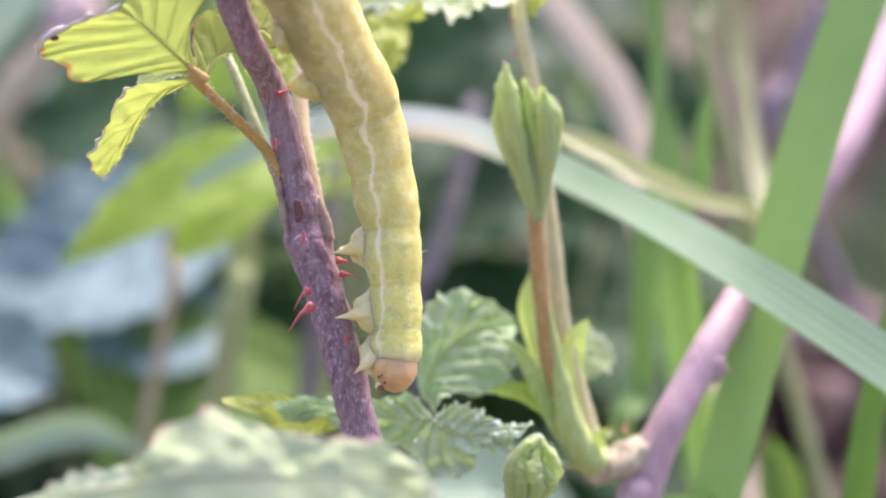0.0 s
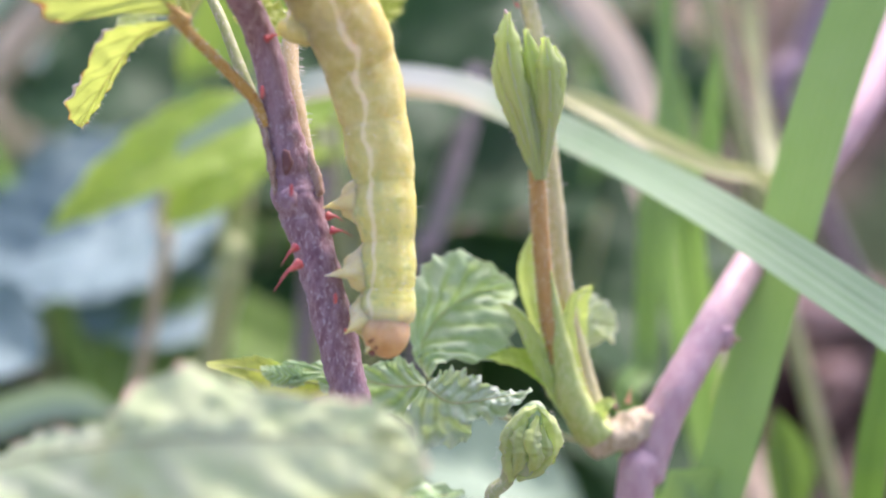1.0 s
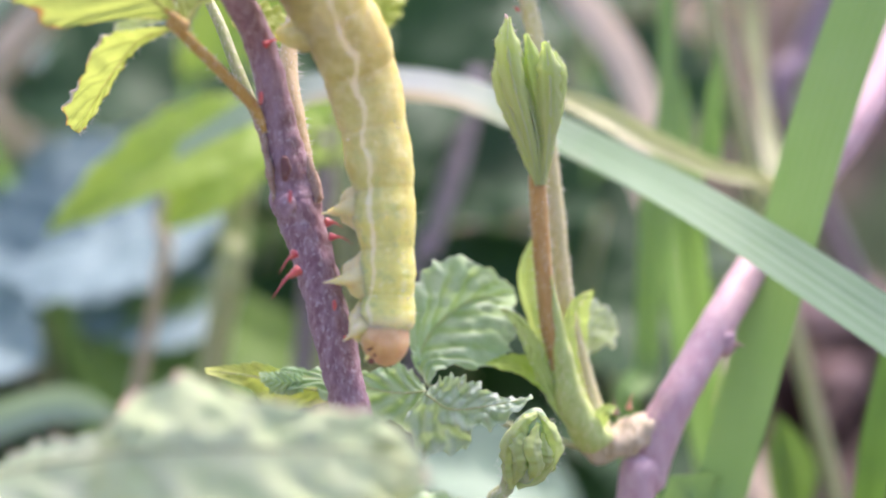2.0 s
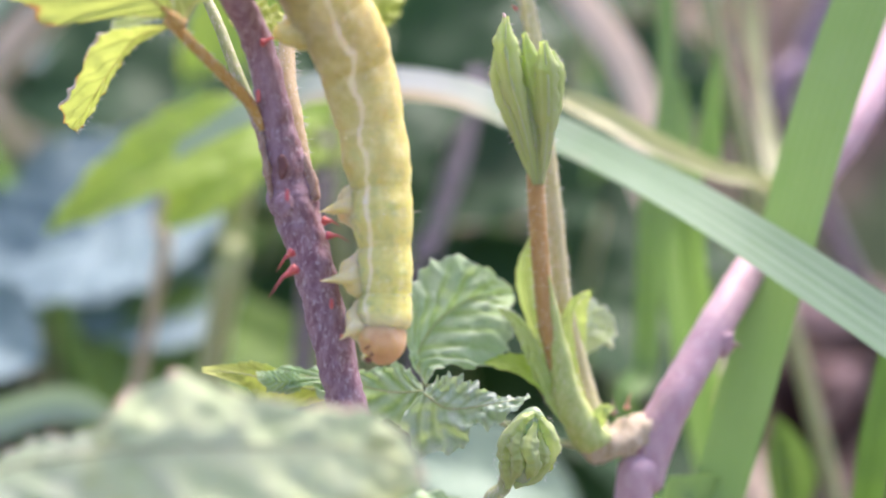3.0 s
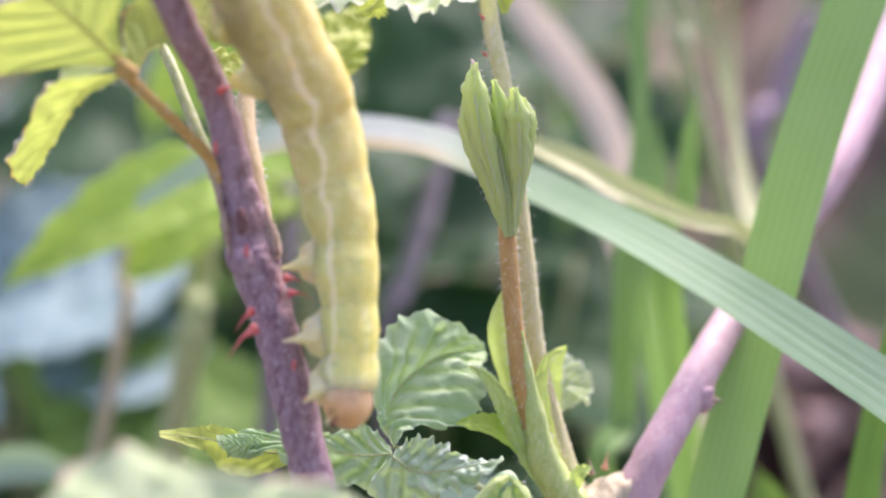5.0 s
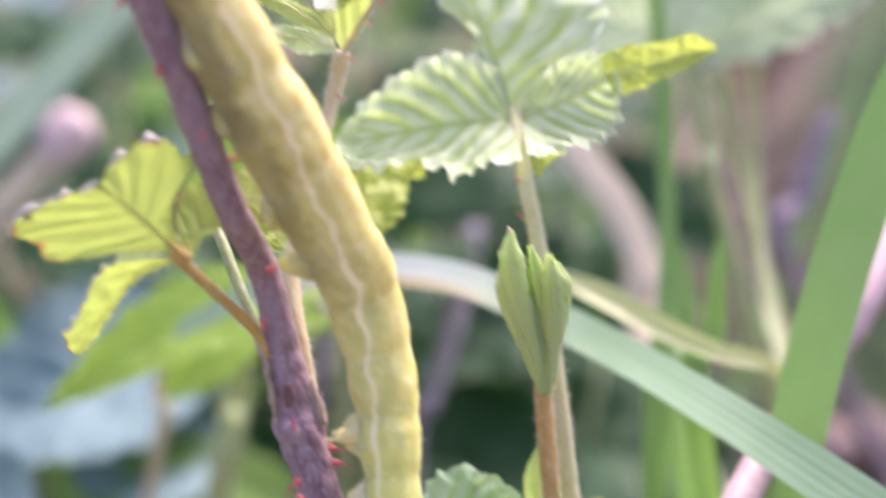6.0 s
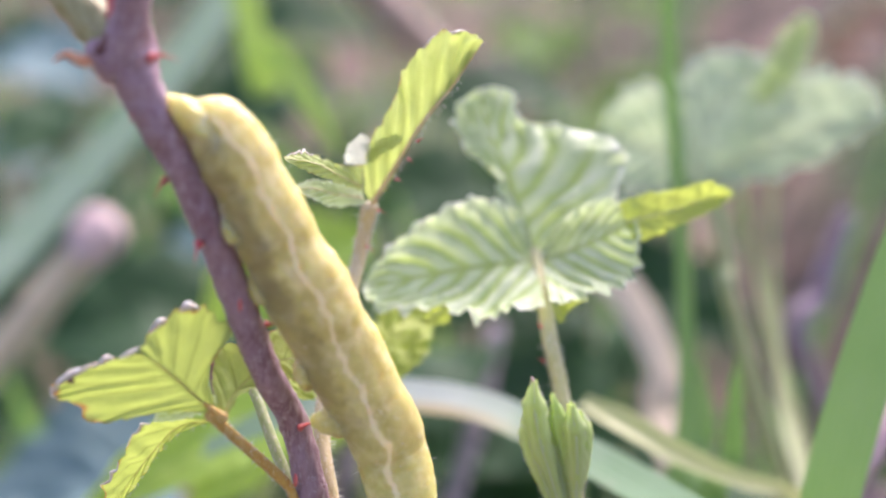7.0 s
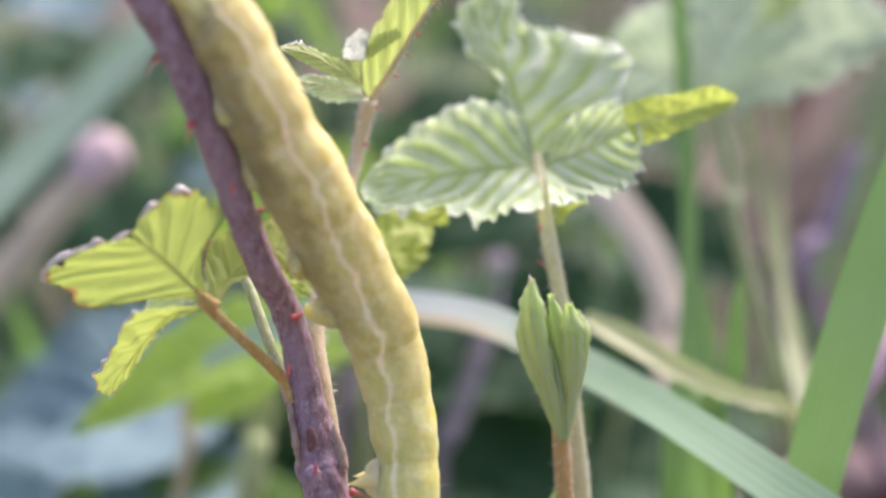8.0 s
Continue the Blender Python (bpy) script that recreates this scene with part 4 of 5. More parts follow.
    for b, t, r in (((-12.77, 84.33, 150.02), (-13.49, 85.06, 149.26), 0.75), ((-11.42, 85.72, 146.51), (-12.53, 86.87, 145.61), 0.8),
                    ((-10.25, 86.66, 144.81), (-11.50, 87.41, 144.14), 0.8), ((-7.41, 88.41, 137.43), (-9.46, 88.85, 137.34), 0.62), ((-9.05, 87.42, 140.69), (-10.20, 88.03, 141.23), 0.8)):
        part("proleg", tube([b, Vector(b).lerp(Vector(t), 0.6), t], [r * 1.7, r * 1.35, r * 0.7], 12, 14, 0.15), SKIN, body, "fleshy false leg")
    part("side_fold", tube([(-16.79, 84.00, 157.13), (-15.77, 83.40, 156.60), (-14.78, 83.00, 155.75), (-13.96, 82.95, 154.70), (-13.25, 83.40, 153.17)], [0.5, 0.8, 0.72, 0.5, 0.15], 30, 16, 0.25), SKIN, body, "pale yellowish fold of the tail end")
    rnd = random.Random(3)
    hb = bmesh.new()
    for k in range(110):
        i = rnd.randrange(20, n - 8)
        t, side, nor = fr[i]
        a = rnd.uniform(0, 2 * math.pi)
        d = side * math.cos(a) + nor * math.sin(a)
        r = even(BODY_R, i / n) * 0.97
        p = line[i] + d * r
        thorn(p, p + d * rnd.uniform(0.45, 0.85) + t * rnd.uniform(-0.2, 0.2), 0.035, 0.1, hb)
    part("bristles", hb, HAIR, body, "sparse pale bristles", "stuff")
    return head


LARVA_HEAD = larva()


# ---- the pink cane with its young shoot ----
PINK_LINE = [(53.91, 150.08, 146.77), (45.40, 140.69, 136.07), (37.74, 128.76, 126.33), (31.62, 122.49, 120.30), (25.37, 112.28, 116.98), (21.37, 106.25, 113.60), (18.43, 102.55, 110.24), (16.60, 101.23, 107.02),
             (15.63, 100.32, 103.64), (14.49, 98.96, 98.57), (13.0, 93.0, 40.0), (14.0, 91.0, -4.0)]
PINK_R = [1.7, 1.7, 1.6, 1.45, 1.3, 1.38, 1.42, 1.55, 1.4, 1.4, 1.4, 1.5]


def pink_cane():
    ob = thing("old_bramble", PINK_LINE[-1], "smooth pinkish older bramble stem arching up from the soil", "bramble")
    stem = part("stem", tube(PINK_LINE, PINK_R, 160, 24, 0.05), PINK, ob)
    for c, s in (((21.65, 104.40, 112.60), (0.7, 0.6, 1.0)), ((17.36, 101.92, 108.23), (1.3, 1.2, 0.8)), ((19.05, 102.53, 111.18), (0.5, 0.4, 0.8))):
        part("knob", blob(c, s, (0.5, 0, 1), rough=0.3), PINK, stem, "worn knob on the bark")
    part("thorn", thorn((22.13, 103.29, 113.00), (22.74, 102.81, 112.94), 0.3), SCALE, stem, "brown broken thorn")
    part("thorn", thorn((14.08, 100.78, 108.85), (14.32, 100.66, 110.15), 0.28), THORN_TIP, stem, "orange bud scale")
    part("thorn", thorn((13.21, 100.67, 108.43), (12.85, 100.59, 109.85), 0.24), SCALE, stem, "brown bud scale")
    part("bud_collar", tube([(16.16, 101.28, 107.23), (13.64, 100.16, 106.54), (11.21, 99.55, 105.97)], [1.1, 1.3, 1.0], 30, 20, 0.4), COLLAR, ob, "papery beige bud collar")
    # front stalk and closed leaf
    st = [(11.41, 98.52, 107.35), (9.67, 98.06, 110.87), (8.13, 98.36, 115.44), (7.39, 99.22, 120.42), (6.91, 100.35, 126.35)]
    sr = [1.0, 0.86, 0.72, 0.62, 0.6]
    stalk = part("stalk", tube(st, sr, 50, 14, 0.06), REDDISH, ob, "reddish brown young stalk")
    part("sheath", tube([(11.56, 98.31, 107.26), (9.67, 97.90, 110.26), (8.93, 97.90, 113.39), (8.46, 98.06, 116.43), (7.94, 98.61, 119.52)], [1.3, 1.12, 0.8, 0.36, 0.08], 24, 14, 0.16), SHEATH, stalk, "green stalk base")
    part("hairs", bristles(st, sr, 420, 0.45, 11, 0.25, 1.0), HAIR, stalk, "fine pale hairs", "stuff")
    # each leaflet of the bud is folded along its midrib like a closed fan
    for line, radii, front, sd in (
        ([(6.80, 99.60, 125.83), (5.61, 99.47, 129.44), (4.37, 99.33, 132.67), (4.00, 99.20, 134.95)], [0.12, 0.46, 0.66, 0.62, 0.18], 0.15, 1),
        ([(6.92, 99.60, 125.83), (6.12, 99.50, 129.44), (5.06, 99.40, 133.06), (4.61, 99.30, 135.46), (4.60, 99.20, 137.35)], [0.15, 0.48, 0.8, 0.82, 0.22], -0.5, 2),
        ([(7.12, 99.60, 125.83), (6.74, 99.47, 129.46), (5.79, 99.33, 133.09), (5.21, 99.20, 135.6)], [0.15, 0.34, 0.42, 0.44, 0.22], 0.45, 3),
        ([(7.20, 99.60, 125.84), (7.36, 99.47, 129.47), (6.75, 99.33, 133.11), (5.88, 99.20, 136.2)], [0.12, 0.32, 0.58, 0.7, 0.18], 0.3, 4),
        ([(7.31, 99.60, 125.84), (7.56, 99.47, 129.47), (7.48, 99.33, 133.12), (7.12, 99.20, 135.75)], [0.12, 0.4, 0.7, 0.78, 0.28], -0.45, 5),
        ([(7.39, 99.60, 125.84), (7.82, 99.47, 129.88), (8.06, 99.33, 133.13), (7.72, 99.20, 135.1)], [0.12, 0.34, 0.58, 0.64, 0.22], 0.1, 6),
    ):
        pts = [Vector(p) + Vector((0, front * min(1, i / 2), 0)) for i, p in enumerate(line)]
        leaf = part("bud_leaflet", fold_pod(pts, radii, seed=sd), BUD_POD, ob, "closed pleated leaflet of the bud")
        part("midrib", tube([p + Vector((0, -1.1 * even(radii, i / (len(pts) - 1)), 0)) for i, p in enumerate(pts)], [0.05, 0.12, 0.11, 0.04], 24, 8, 0.5), BUD_RIB, leaf, "pale downy rib")
        part("hairs", bristles(pts, radii, 110, 0.32, 60 + sd, 0.2, 1.0), HAIR, leaf, "fine pale down", "stuff")
    part("bud_core", blob((6.4, 100.4, 131.0), (1.0, 0.6, 3.2), (-0.12, 0, 1), rough=0.2), BUD, ob, "shaded heart of the bud")
    part("tip", tube([(4.6, 98.8, 136.95), (4.5, 98.8, 137.4), (4.42, 98.9, 137.6)], [0.15, 0.12, 0.04], 8, 6, 0.3), BEIGE, ob, "pinkish bud tip")
    # petiole of the open leaf behind
    pt = [(12.04, 100.25, 106.88), (10.78, 100.87, 110.90), (9.28, 101.04, 116.75), (8.53, 102.15, 122.65), (7.98, 103.36, 127.17), (6.93, 104.90, 134.66), (6.1, 106.3, 138.6), (5.8, 110.0, 141.4), (5.4, 113.6, 143.9)]
    pr = [1.0, 0.75, 0.62, 0.6, 0.58, 0.58, 0.6, 0.55, 0.45]
    pet = part("petiole", tube(pt, pr, 70, 14, 0.06), GREENISH, ob, "downy pale leaf stalk")
    part("hairs", bristles(pt, pr, 520, 0.45, 12, 0.1, 1.0), HAIR, pet, "fine pale hairs", "stuff")
    for pb, pe in (((5.40, 104.86, 139.71), (4.97, 104.50, 140.12)), ((5.58, 104.67, 137.25), (5.06, 104.29, 137.59))):
        part("thorn", thorn(pb, pe, 0.14), THORN, pet, "tiny pink thorn")
    for curves, mat, lab, kw in (
        ((
            [(5.44, 113.50, 143.68), (4.03, 115.12, 147.11), (2.77, 116.75, 150.52), (1.62, 118.38, 153.54), (1.23, 120.00, 156.09)],
            [(5.22, 113.50, 143.86), (3.48, 114.50, 147.28), (1.94, 115.50, 150.10), (0.08, 116.50, 151.35), (-1.09, 117.50, 153.78), (-0.28, 118.50, 155.43), (1.17, 119.50, 156.34)],
            [(5.88, 113.50, 143.86), (9.30, 113.00, 147.03), (11.79, 113.00, 148.92), (11.92, 115.50, 152.23), (7.88, 118.50, 153.26), (4.51, 119.30, 153.84), (3.61, 120.00, 156.08), (1.46, 120.20, 156.40)]), PALE, "pleated pale green leaflet", dict(seed=21, cup=-0.04, pleat=0.42)),
        ((
            [(5.42, 113.00, 143.32), (1.46, 112.00, 143.04), (-3.51, 111.00, 142.33), (-7.85, 110.00, 141.64)],
            [(5.11, 114.00, 143.78), (3.44, 113.43, 147.33), (1.02, 112.87, 148.19), (-1.14, 112.30, 147.73), (-3.82, 111.73, 146.24), (-6.31, 111.17, 144.14), (-7.80, 110.60, 141.96)],
            [(5.70, 106.00, 140.98), (3.04, 106.43, 140.63), (1.31, 106.87, 139.69), (-1.11, 107.30, 140.45), (-4.47, 107.73, 140.36), (-6.93, 108.17, 140.52), (-7.75, 108.60, 141.64)]), PALE, "pleated pale green leaflet", dict(seed=23, cup=-0.1)),
        ((
            [(5.93, 112.80, 143.35), (8.37, 111.70, 144.42), (10.82, 110.60, 145.76), (12.70, 109.50, 146.90)],
            [(6.21, 113.20, 143.91), (7.52, 112.40, 146.72), (9.59, 111.60, 148.08), (11.64, 110.80, 148.27), (12.85, 110.00, 147.09)],
            [(6.03, 104.80, 141.55), (8.76, 105.85, 141.77), (11.32, 106.90, 142.32), (12.59, 107.95, 143.40), (12.91, 109.00, 146.21)]), PALE, "pleated pale green leaflet", dict(seed=24, cup=-0.1, crumple=0.3)),
        ((
            [(11.86, 109.50, 146.77), (15.05, 110.67, 147.34), (17.77, 111.83, 148.06), (20.47, 113.00, 148.44)],
            [(11.35, 109.60, 148.16), (13.27, 110.28, 148.76), (15.90, 110.96, 149.11), (18.12, 111.64, 149.63), (19.54, 112.32, 149.21), (20.51, 113.00, 148.61)],
            [(12.62, 109.20, 145.16), (15.00, 110.10, 145.96), (17.66, 111.00, 146.96), (19.72, 111.90, 147.96), (20.52, 112.80, 148.38)]), YELLOW, "leaflet turned to its yellow underside", dict(seed=25, pleat=0.05, teeth=0.14, ruffle=0.1)),
        ((
            [(-1.51, 106.30, 141.08), (-2.14, 106.25, 140.41), (-3.25, 106.20, 139.74)],
            [(-1.60, 106.40, 141.22), (-2.59, 106.35, 140.73), (-3.50, 106.30, 139.81)],
            [(-1.35, 106.10, 140.95), (-1.27, 106.05, 139.78), (-3.17, 106.00, 139.62)]), YELLOW, "curled margin showing its yellow underside", dict(seed=26, pleat=0.03, ruffle=0.03)),
        ((
            [(6.45, 105.00, 141.35), (6.67, 105.10, 140.79), (6.93, 105.20, 140.06)],
            [(6.16, 105.00, 141.51), (6.34, 105.10, 140.79), (6.68, 105.20, 139.97)],
            [(8.90, 105.20, 141.81), (7.49, 105.30, 140.95), (7.02, 105.40, 139.93)]), YELLOW, "curled margin showing its yellow underside", dict(seed=27, pleat=0.03, ruffle=0.03)),
    ):
        rimmed_sheet("leaflet", curves, mat, STALK, ob, lab, (), 0.07, **{**dict(pleat=0.27, teeth=0.32, ruffle=0.3, crumple=0.36, sweep=2.6), **kw})
    # small sprouts at the node
    part("sprout", leaflet([(7.81, 99.09, 112.95), (6.67, 100.07, 116.63), (6.22, 100.30, 119.22), (6.70, 100.54, 121.86)], 1.3, (-0.4, -0.9, 0.1), -45, -45, 0.9, 0.05, 0.03, 0.01, 30, 6, seed=31), BUD, ob, "closed pale sprout")
    part("stipule", leaflet([(10.06, 97.60, 108.06), (8.24, 97.55, 111.03), (6.87, 97.50, 114.38), (5.72, 97.45, 116.52), (4.37, 97.40, 117.54)], 0.62, (-0.3, -0.9, 0.2), 25, -30, 0.9, 0.05, 0.03, 0.03, 40, 8, seed=32), BUD, ob, "slender pale green stipule")
    part("sprout", leaflet([(8.61, 98.06, 110.87), (6.24, 97.71, 113.02), (3.51, 97.37, 113.51)], 1.0, (0, -0.6, 0.8), 20, 10, 0.9, 0.1, 0.05, 0.03, 30, 6, seed=33), FRESH, ob, "small pointed green leaflet")
    part("sprout", leaflet([(10.73, 100.33, 110.65), (9.96, 101.23, 113.98), (10.05, 101.35, 116.20), (11.25, 101.30, 117.74)], 1.1, (0.3, -0.9, 0.2), 20, 20, 0.9, 0.05, 0.03, 0.02, 30, 6, seed=34), BUD, ob)
    part("sprout", leaflet([(10.12, 103.43, 111.78), (11.32, 104.80, 113.40), (13.70, 105.73, 113.41)], 2.3, (0.1, -0.8, 0.6), 20, 20, 0.9, 0.2, 0.06, 0.06, 30, 8, seed=35), PALE, ob, "small ragged leaflet")
    part("stipule", leaflet([(11.55, 98.60, 108.09), (10.32, 98.76, 111.02), (9.60, 98.92, 113.49), (9.28, 99.08, 115.95), (9.71, 99.24, 117.48), (10.97, 99.40, 118.11)], 0.5, (0.3, -0.95, 0.1), 25, 25, 0.9, 0.05, 0.03, 0.02, 40, 8, seed=38), BUD, ob, "slender pale green stipule")
    part("hairs", bristles([(11.55, 98.60, 108.09), (10.32, 98.76, 111.02), (9.60, 98.92, 113.49), (9.28, 99.08, 115.95), (9.71, 99.24, 117.48), (10.97, 99.40, 118.11)], [0.5, 0.5, 0.5, 0.5, 0.4, 0.1], 160, 0.3, 78, r=0.018), HAIR, ob, "fine pale hairs", "stuff")
    part("hairs", bristles([(10.06, 97.60, 108.06), (8.24, 97.55, 111.03), (6.87, 97.50, 114.38), (5.72, 97.45, 116.52), (4.37, 97.40, 117.54)], [0.6, 0.6, 0.5, 0.4, 0.1], 160, 0.3, 80, r=0.018), HAIR, ob, "fine pale hairs", "stuff")
    part("sprout", leaflet([(7.78, 101.51, 111.58), (8.94, 103.04, 113.79), (11.45, 104.35, 115.19)], 1.8, (0.1, -0.8, 0.6), 20, 20, 0.9, 0.2, 0.06, 0.06, 30, 8, seed=39), PALE, ob, "small ragged leaflet")
    part("sprout", leaflet([(11.82, 97.88, 108.45), (11.86, 97.74, 109.64), (12.83, 97.88, 110.17)], 0.6, (0, -0.8, 0.6), 30, 30, 0.9, 0.2, 0.06, 0.06, 20, 6, seed=36), BUD, ob)
    # crinkled leaf beneath the larva
    p2 = [(10.21, 98.39, 106.86), (5.6, 97.6, 108.6), (1.6, 96.2, 111.4), (-0.5, 95.0, 112.75)]
    part("petiole", tube(p2, [0.26, 0.24, 0.2, 0.14], 20, 8), STALK, ob)
    for curves, mat, lab, kw in (
        ((
            [(-0.57, 94.70, 112.83), (-1.17, 96.78, 114.18), (0.26, 98.85, 116.05), (2.87, 100.92, 117.13), (5.70, 103.00, 116.74)],
            [(-0.72, 94.80, 113.12), (-1.62, 96.17, 114.72), (-1.99, 97.53, 117.51), (-0.84, 98.90, 119.72), (1.22, 100.27, 120.46), (3.73, 101.63, 119.16), (5.68, 103.00, 117.26)],
            [(-0.37, 94.50, 113.16), (0.71, 95.75, 113.89), (3.36, 97.00, 113.34), (4.80, 98.25, 113.66), (5.61, 99.50, 114.83), (5.51, 100.75, 115.97), (5.82, 102.00, 116.80)]), CRINKLED, "crinkled green leaflet", dict(seed=41, cup=0.12)),
        ((
            [(-0.61, 93.00, 112.88), (1.06, 92.50, 112.03), (3.66, 92.00, 112.51), (6.44, 91.50, 113.31)],
            [(-0.47, 93.60, 113.05), (0.84, 93.20, 114.15), (2.34, 92.80, 113.93), (4.33, 92.40, 113.12), (6.39, 92.00, 113.27)],
            [(-1.04, 92.40, 112.83), (-1.99, 92.18, 111.31), (-1.07, 91.95, 108.87), (0.43, 91.72, 109.20), (2.07, 91.50, 109.53), (2.78, 91.28, 111.36), (4.04, 91.05, 111.31), (5.47, 90.82, 112.77), (6.42, 90.60, 113.50)]), GLOSSY, "crinkled glossy leaflet", dict(seed=42, pleat=0.16, crumple=0.85, ruffle=0.3, teeth=0.3)),
        ((
            [(-0.63, 94.00, 112.70), (-2.76, 94.15, 112.52), (-5.81, 94.30, 113.06), (-8.86, 94.45, 113.53), (-11.62, 94.60, 113.67)],
            [(-0.72, 94.60, 112.87), (-2.41, 94.75, 114.41), (-4.70, 94.90, 113.71), (-8.54, 95.05, 113.88), (-11.70, 95.20, 113.69)],
            [(-0.76, 93.40, 112.52), (-1.39, 93.48, 110.86), (-4.25, 93.56, 110.70), (-8.03, 93.64, 112.64), (-10.69, 93.72, 112.64), (-11.51, 93.80, 113.73)]), CRINKLED, "crinkled green leaflet", dict(seed=43, crumple=0.45)),
        ((
            [(-7.15, 94.40, 112.44), (-9.64, 94.53, 112.75), (-12.70, 94.67, 113.46), (-15.76, 94.80, 113.77)],
            [(-7.19, 94.80, 112.69), (-9.67, 94.90, 113.43), (-11.96, 95.00, 114.24), (-13.51, 95.10, 114.10), (-15.83, 95.20, 113.79)],
            [(-7.12, 94.00, 111.98), (-9.62, 94.10, 111.13), (-11.73, 94.20, 111.38), (-12.67, 94.30, 112.63), (-15.62, 94.40, 113.68)]), YELLOW, "curled leaflet showing its yellow underside", dict(seed=44, pleat=0.03, crumple=0.2, teeth=0.12, ruffle=0.08)),
    ):
        rimmed_sheet("leaflet", curves, mat, STALK, ob, lab, (), 0.07, **{**dict(pleat=0.19, teeth=0.35, ruffle=0.22, crumple=0.5, sweep=1.9), **kw})
    part("turned_margin", sheet([(-9.0, 93.8, 113.4), (-10.4, 93.8, 113.3), (-11.9, 93.9, 113.7)], [(-9.0, 94.2, 113.9), (-10.4, 94.2, 113.9), (-12.0, 94.2, 113.9)],
                                [(-8.9, 93.6, 112.7), (-10.6, 93.6, 112.5), (-11.8, 93.7, 113.4)], 40, 6, crumple=0.3, ruffle=0.2), CRINKLED, ob, "green upper face of a turned margin")
    # low round bud
    bs = [(13.5, 97.0, 92.0), (4.35, 90.38, 104.80), (4.79, 90.17, 107.50), (5.24, 90.04, 108.75)]
    low = part("stalk", tube(bs, [0.5, 0.5, 0.5, 0.6], 20, 10), STALK, ob, "short green stalk")
    part("bud_core", blob((6.26, 90.4, 110.1), (1.45, 1.1, 2.4), (0.18, 0, 1), rough=0.4, seed=4, rings=22, seg=30), CRINKLED, low, "crumpled green heart of the closed bud")
    for pts, r in (([(5.1, 89.9, 107.7), (4.75, 89.7, 109.2), (4.95, 89.6, 110.9), (5.9, 89.8, 112.3), (6.7, 90.1, 112.7)], [0.3, 0.42, 0.44, 0.4, 0.15]),
                   ([(5.5, 89.9, 107.7), (6.9, 89.7, 108.6), (7.75, 89.6, 110.2), (7.6, 89.7, 111.6), (6.7, 90.1, 112.7)], [0.3, 0.4, 0.44, 0.4, 0.15]),
                   ([(5.2, 89.6, 108.1), (5.6, 89.2, 109.5), (5.5, 89.3, 110.9), (5.9, 89.6, 111.9)], [0.15, 0.5, 0.45, 0.15]), ([(6.2, 89.5, 108.3), (6.6, 89.0, 109.6), (6.3, 89.1, 110.8), (6.7, 89.5, 112.3)], [0.15, 0.5, 0.5, 0.15]),
                   ([(7.0, 89.6, 108.9), (7.2, 89.2, 110.1), (7.0, 89.4, 111.7)], [0.12, 0.42, 0.12])):
        part("bud_leaflet", fold_pod(pts, r, 40, 18, rough=0.5), BUD_POD, low, "folded downy leaflet of the closed bud")
    part("hairs", bristles([(5.1, 89.9, 107.7), (4.3, 89.4, 109.4), (5.2, 89.5, 111.8), (7.0, 89.9, 112.6), (8.1, 89.6, 110.6), (7.0, 89.6, 108.2)], [0.3] * 6, 260, 0.22, 79, r=0.015), HAIR, low, "fine pale down", "stuff")


pink_cane()


# ---- the leaf before the lens ----
def near_leaf():
    ob = thing("foreground_leaf", (-20.0, 60.0, 60.0), "broad pale bramble leaf low before the cane", "leaf")
    part("petiole", tube([(-30.0, 70.0, -4.0), (-29.0, 70.0, 70.0), (-23.49, 68.18, 112.36), (-24.36, 68.62, 114.01)], [0.7, 0.7, 0.6, 0.5], 30, 10), STALK, ob, "green leaf stalk")
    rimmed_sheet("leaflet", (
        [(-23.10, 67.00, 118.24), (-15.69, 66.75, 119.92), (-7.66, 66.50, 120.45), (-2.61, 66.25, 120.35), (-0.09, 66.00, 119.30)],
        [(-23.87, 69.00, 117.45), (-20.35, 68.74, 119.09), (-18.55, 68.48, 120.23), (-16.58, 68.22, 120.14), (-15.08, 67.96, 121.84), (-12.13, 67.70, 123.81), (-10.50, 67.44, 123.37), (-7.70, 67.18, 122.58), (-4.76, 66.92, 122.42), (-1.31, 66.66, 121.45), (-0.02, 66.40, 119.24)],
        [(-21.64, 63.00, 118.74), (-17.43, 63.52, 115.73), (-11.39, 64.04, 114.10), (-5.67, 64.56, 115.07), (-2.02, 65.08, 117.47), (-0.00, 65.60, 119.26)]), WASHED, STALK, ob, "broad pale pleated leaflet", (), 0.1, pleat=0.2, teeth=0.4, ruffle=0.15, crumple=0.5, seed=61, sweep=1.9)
    leaf_part("leaflet", [(-6.45, 75.39, 111.43), (-3.78, 78.19, 111.48), (1.78, 80.81, 110.82)], 2.0, (0.0, -0.6, 0.8), 12, 15, CRINKLED, STALK, ob, "small crinkled leaflet",
              shape=0.85, teeth=0.15, pleat=0.08, crumple=0.05, seed=63)


near_leaf()


# ---- grasses ----
def grass_blade(name, pts, widths, mat, label, facing=(0, -0.9, 0.4), fold=12.0, twist=0.0, group="grass blades", seed=0):
    low = min(pts, key=lambda p: p[2])
    ob = thing(name, low, label, "grass", group)
    part("blade", blade(pts, widths, facing, 44, fold, 10, twist, 0.0, None, seed), mat, ob)
    if fold > 6:
        part("midrib", tube(pts, [0.010 * max(widths), 0.013 * max(widths), 0.013 * max(widths)], 44, 6), mat, ob)
    return ob


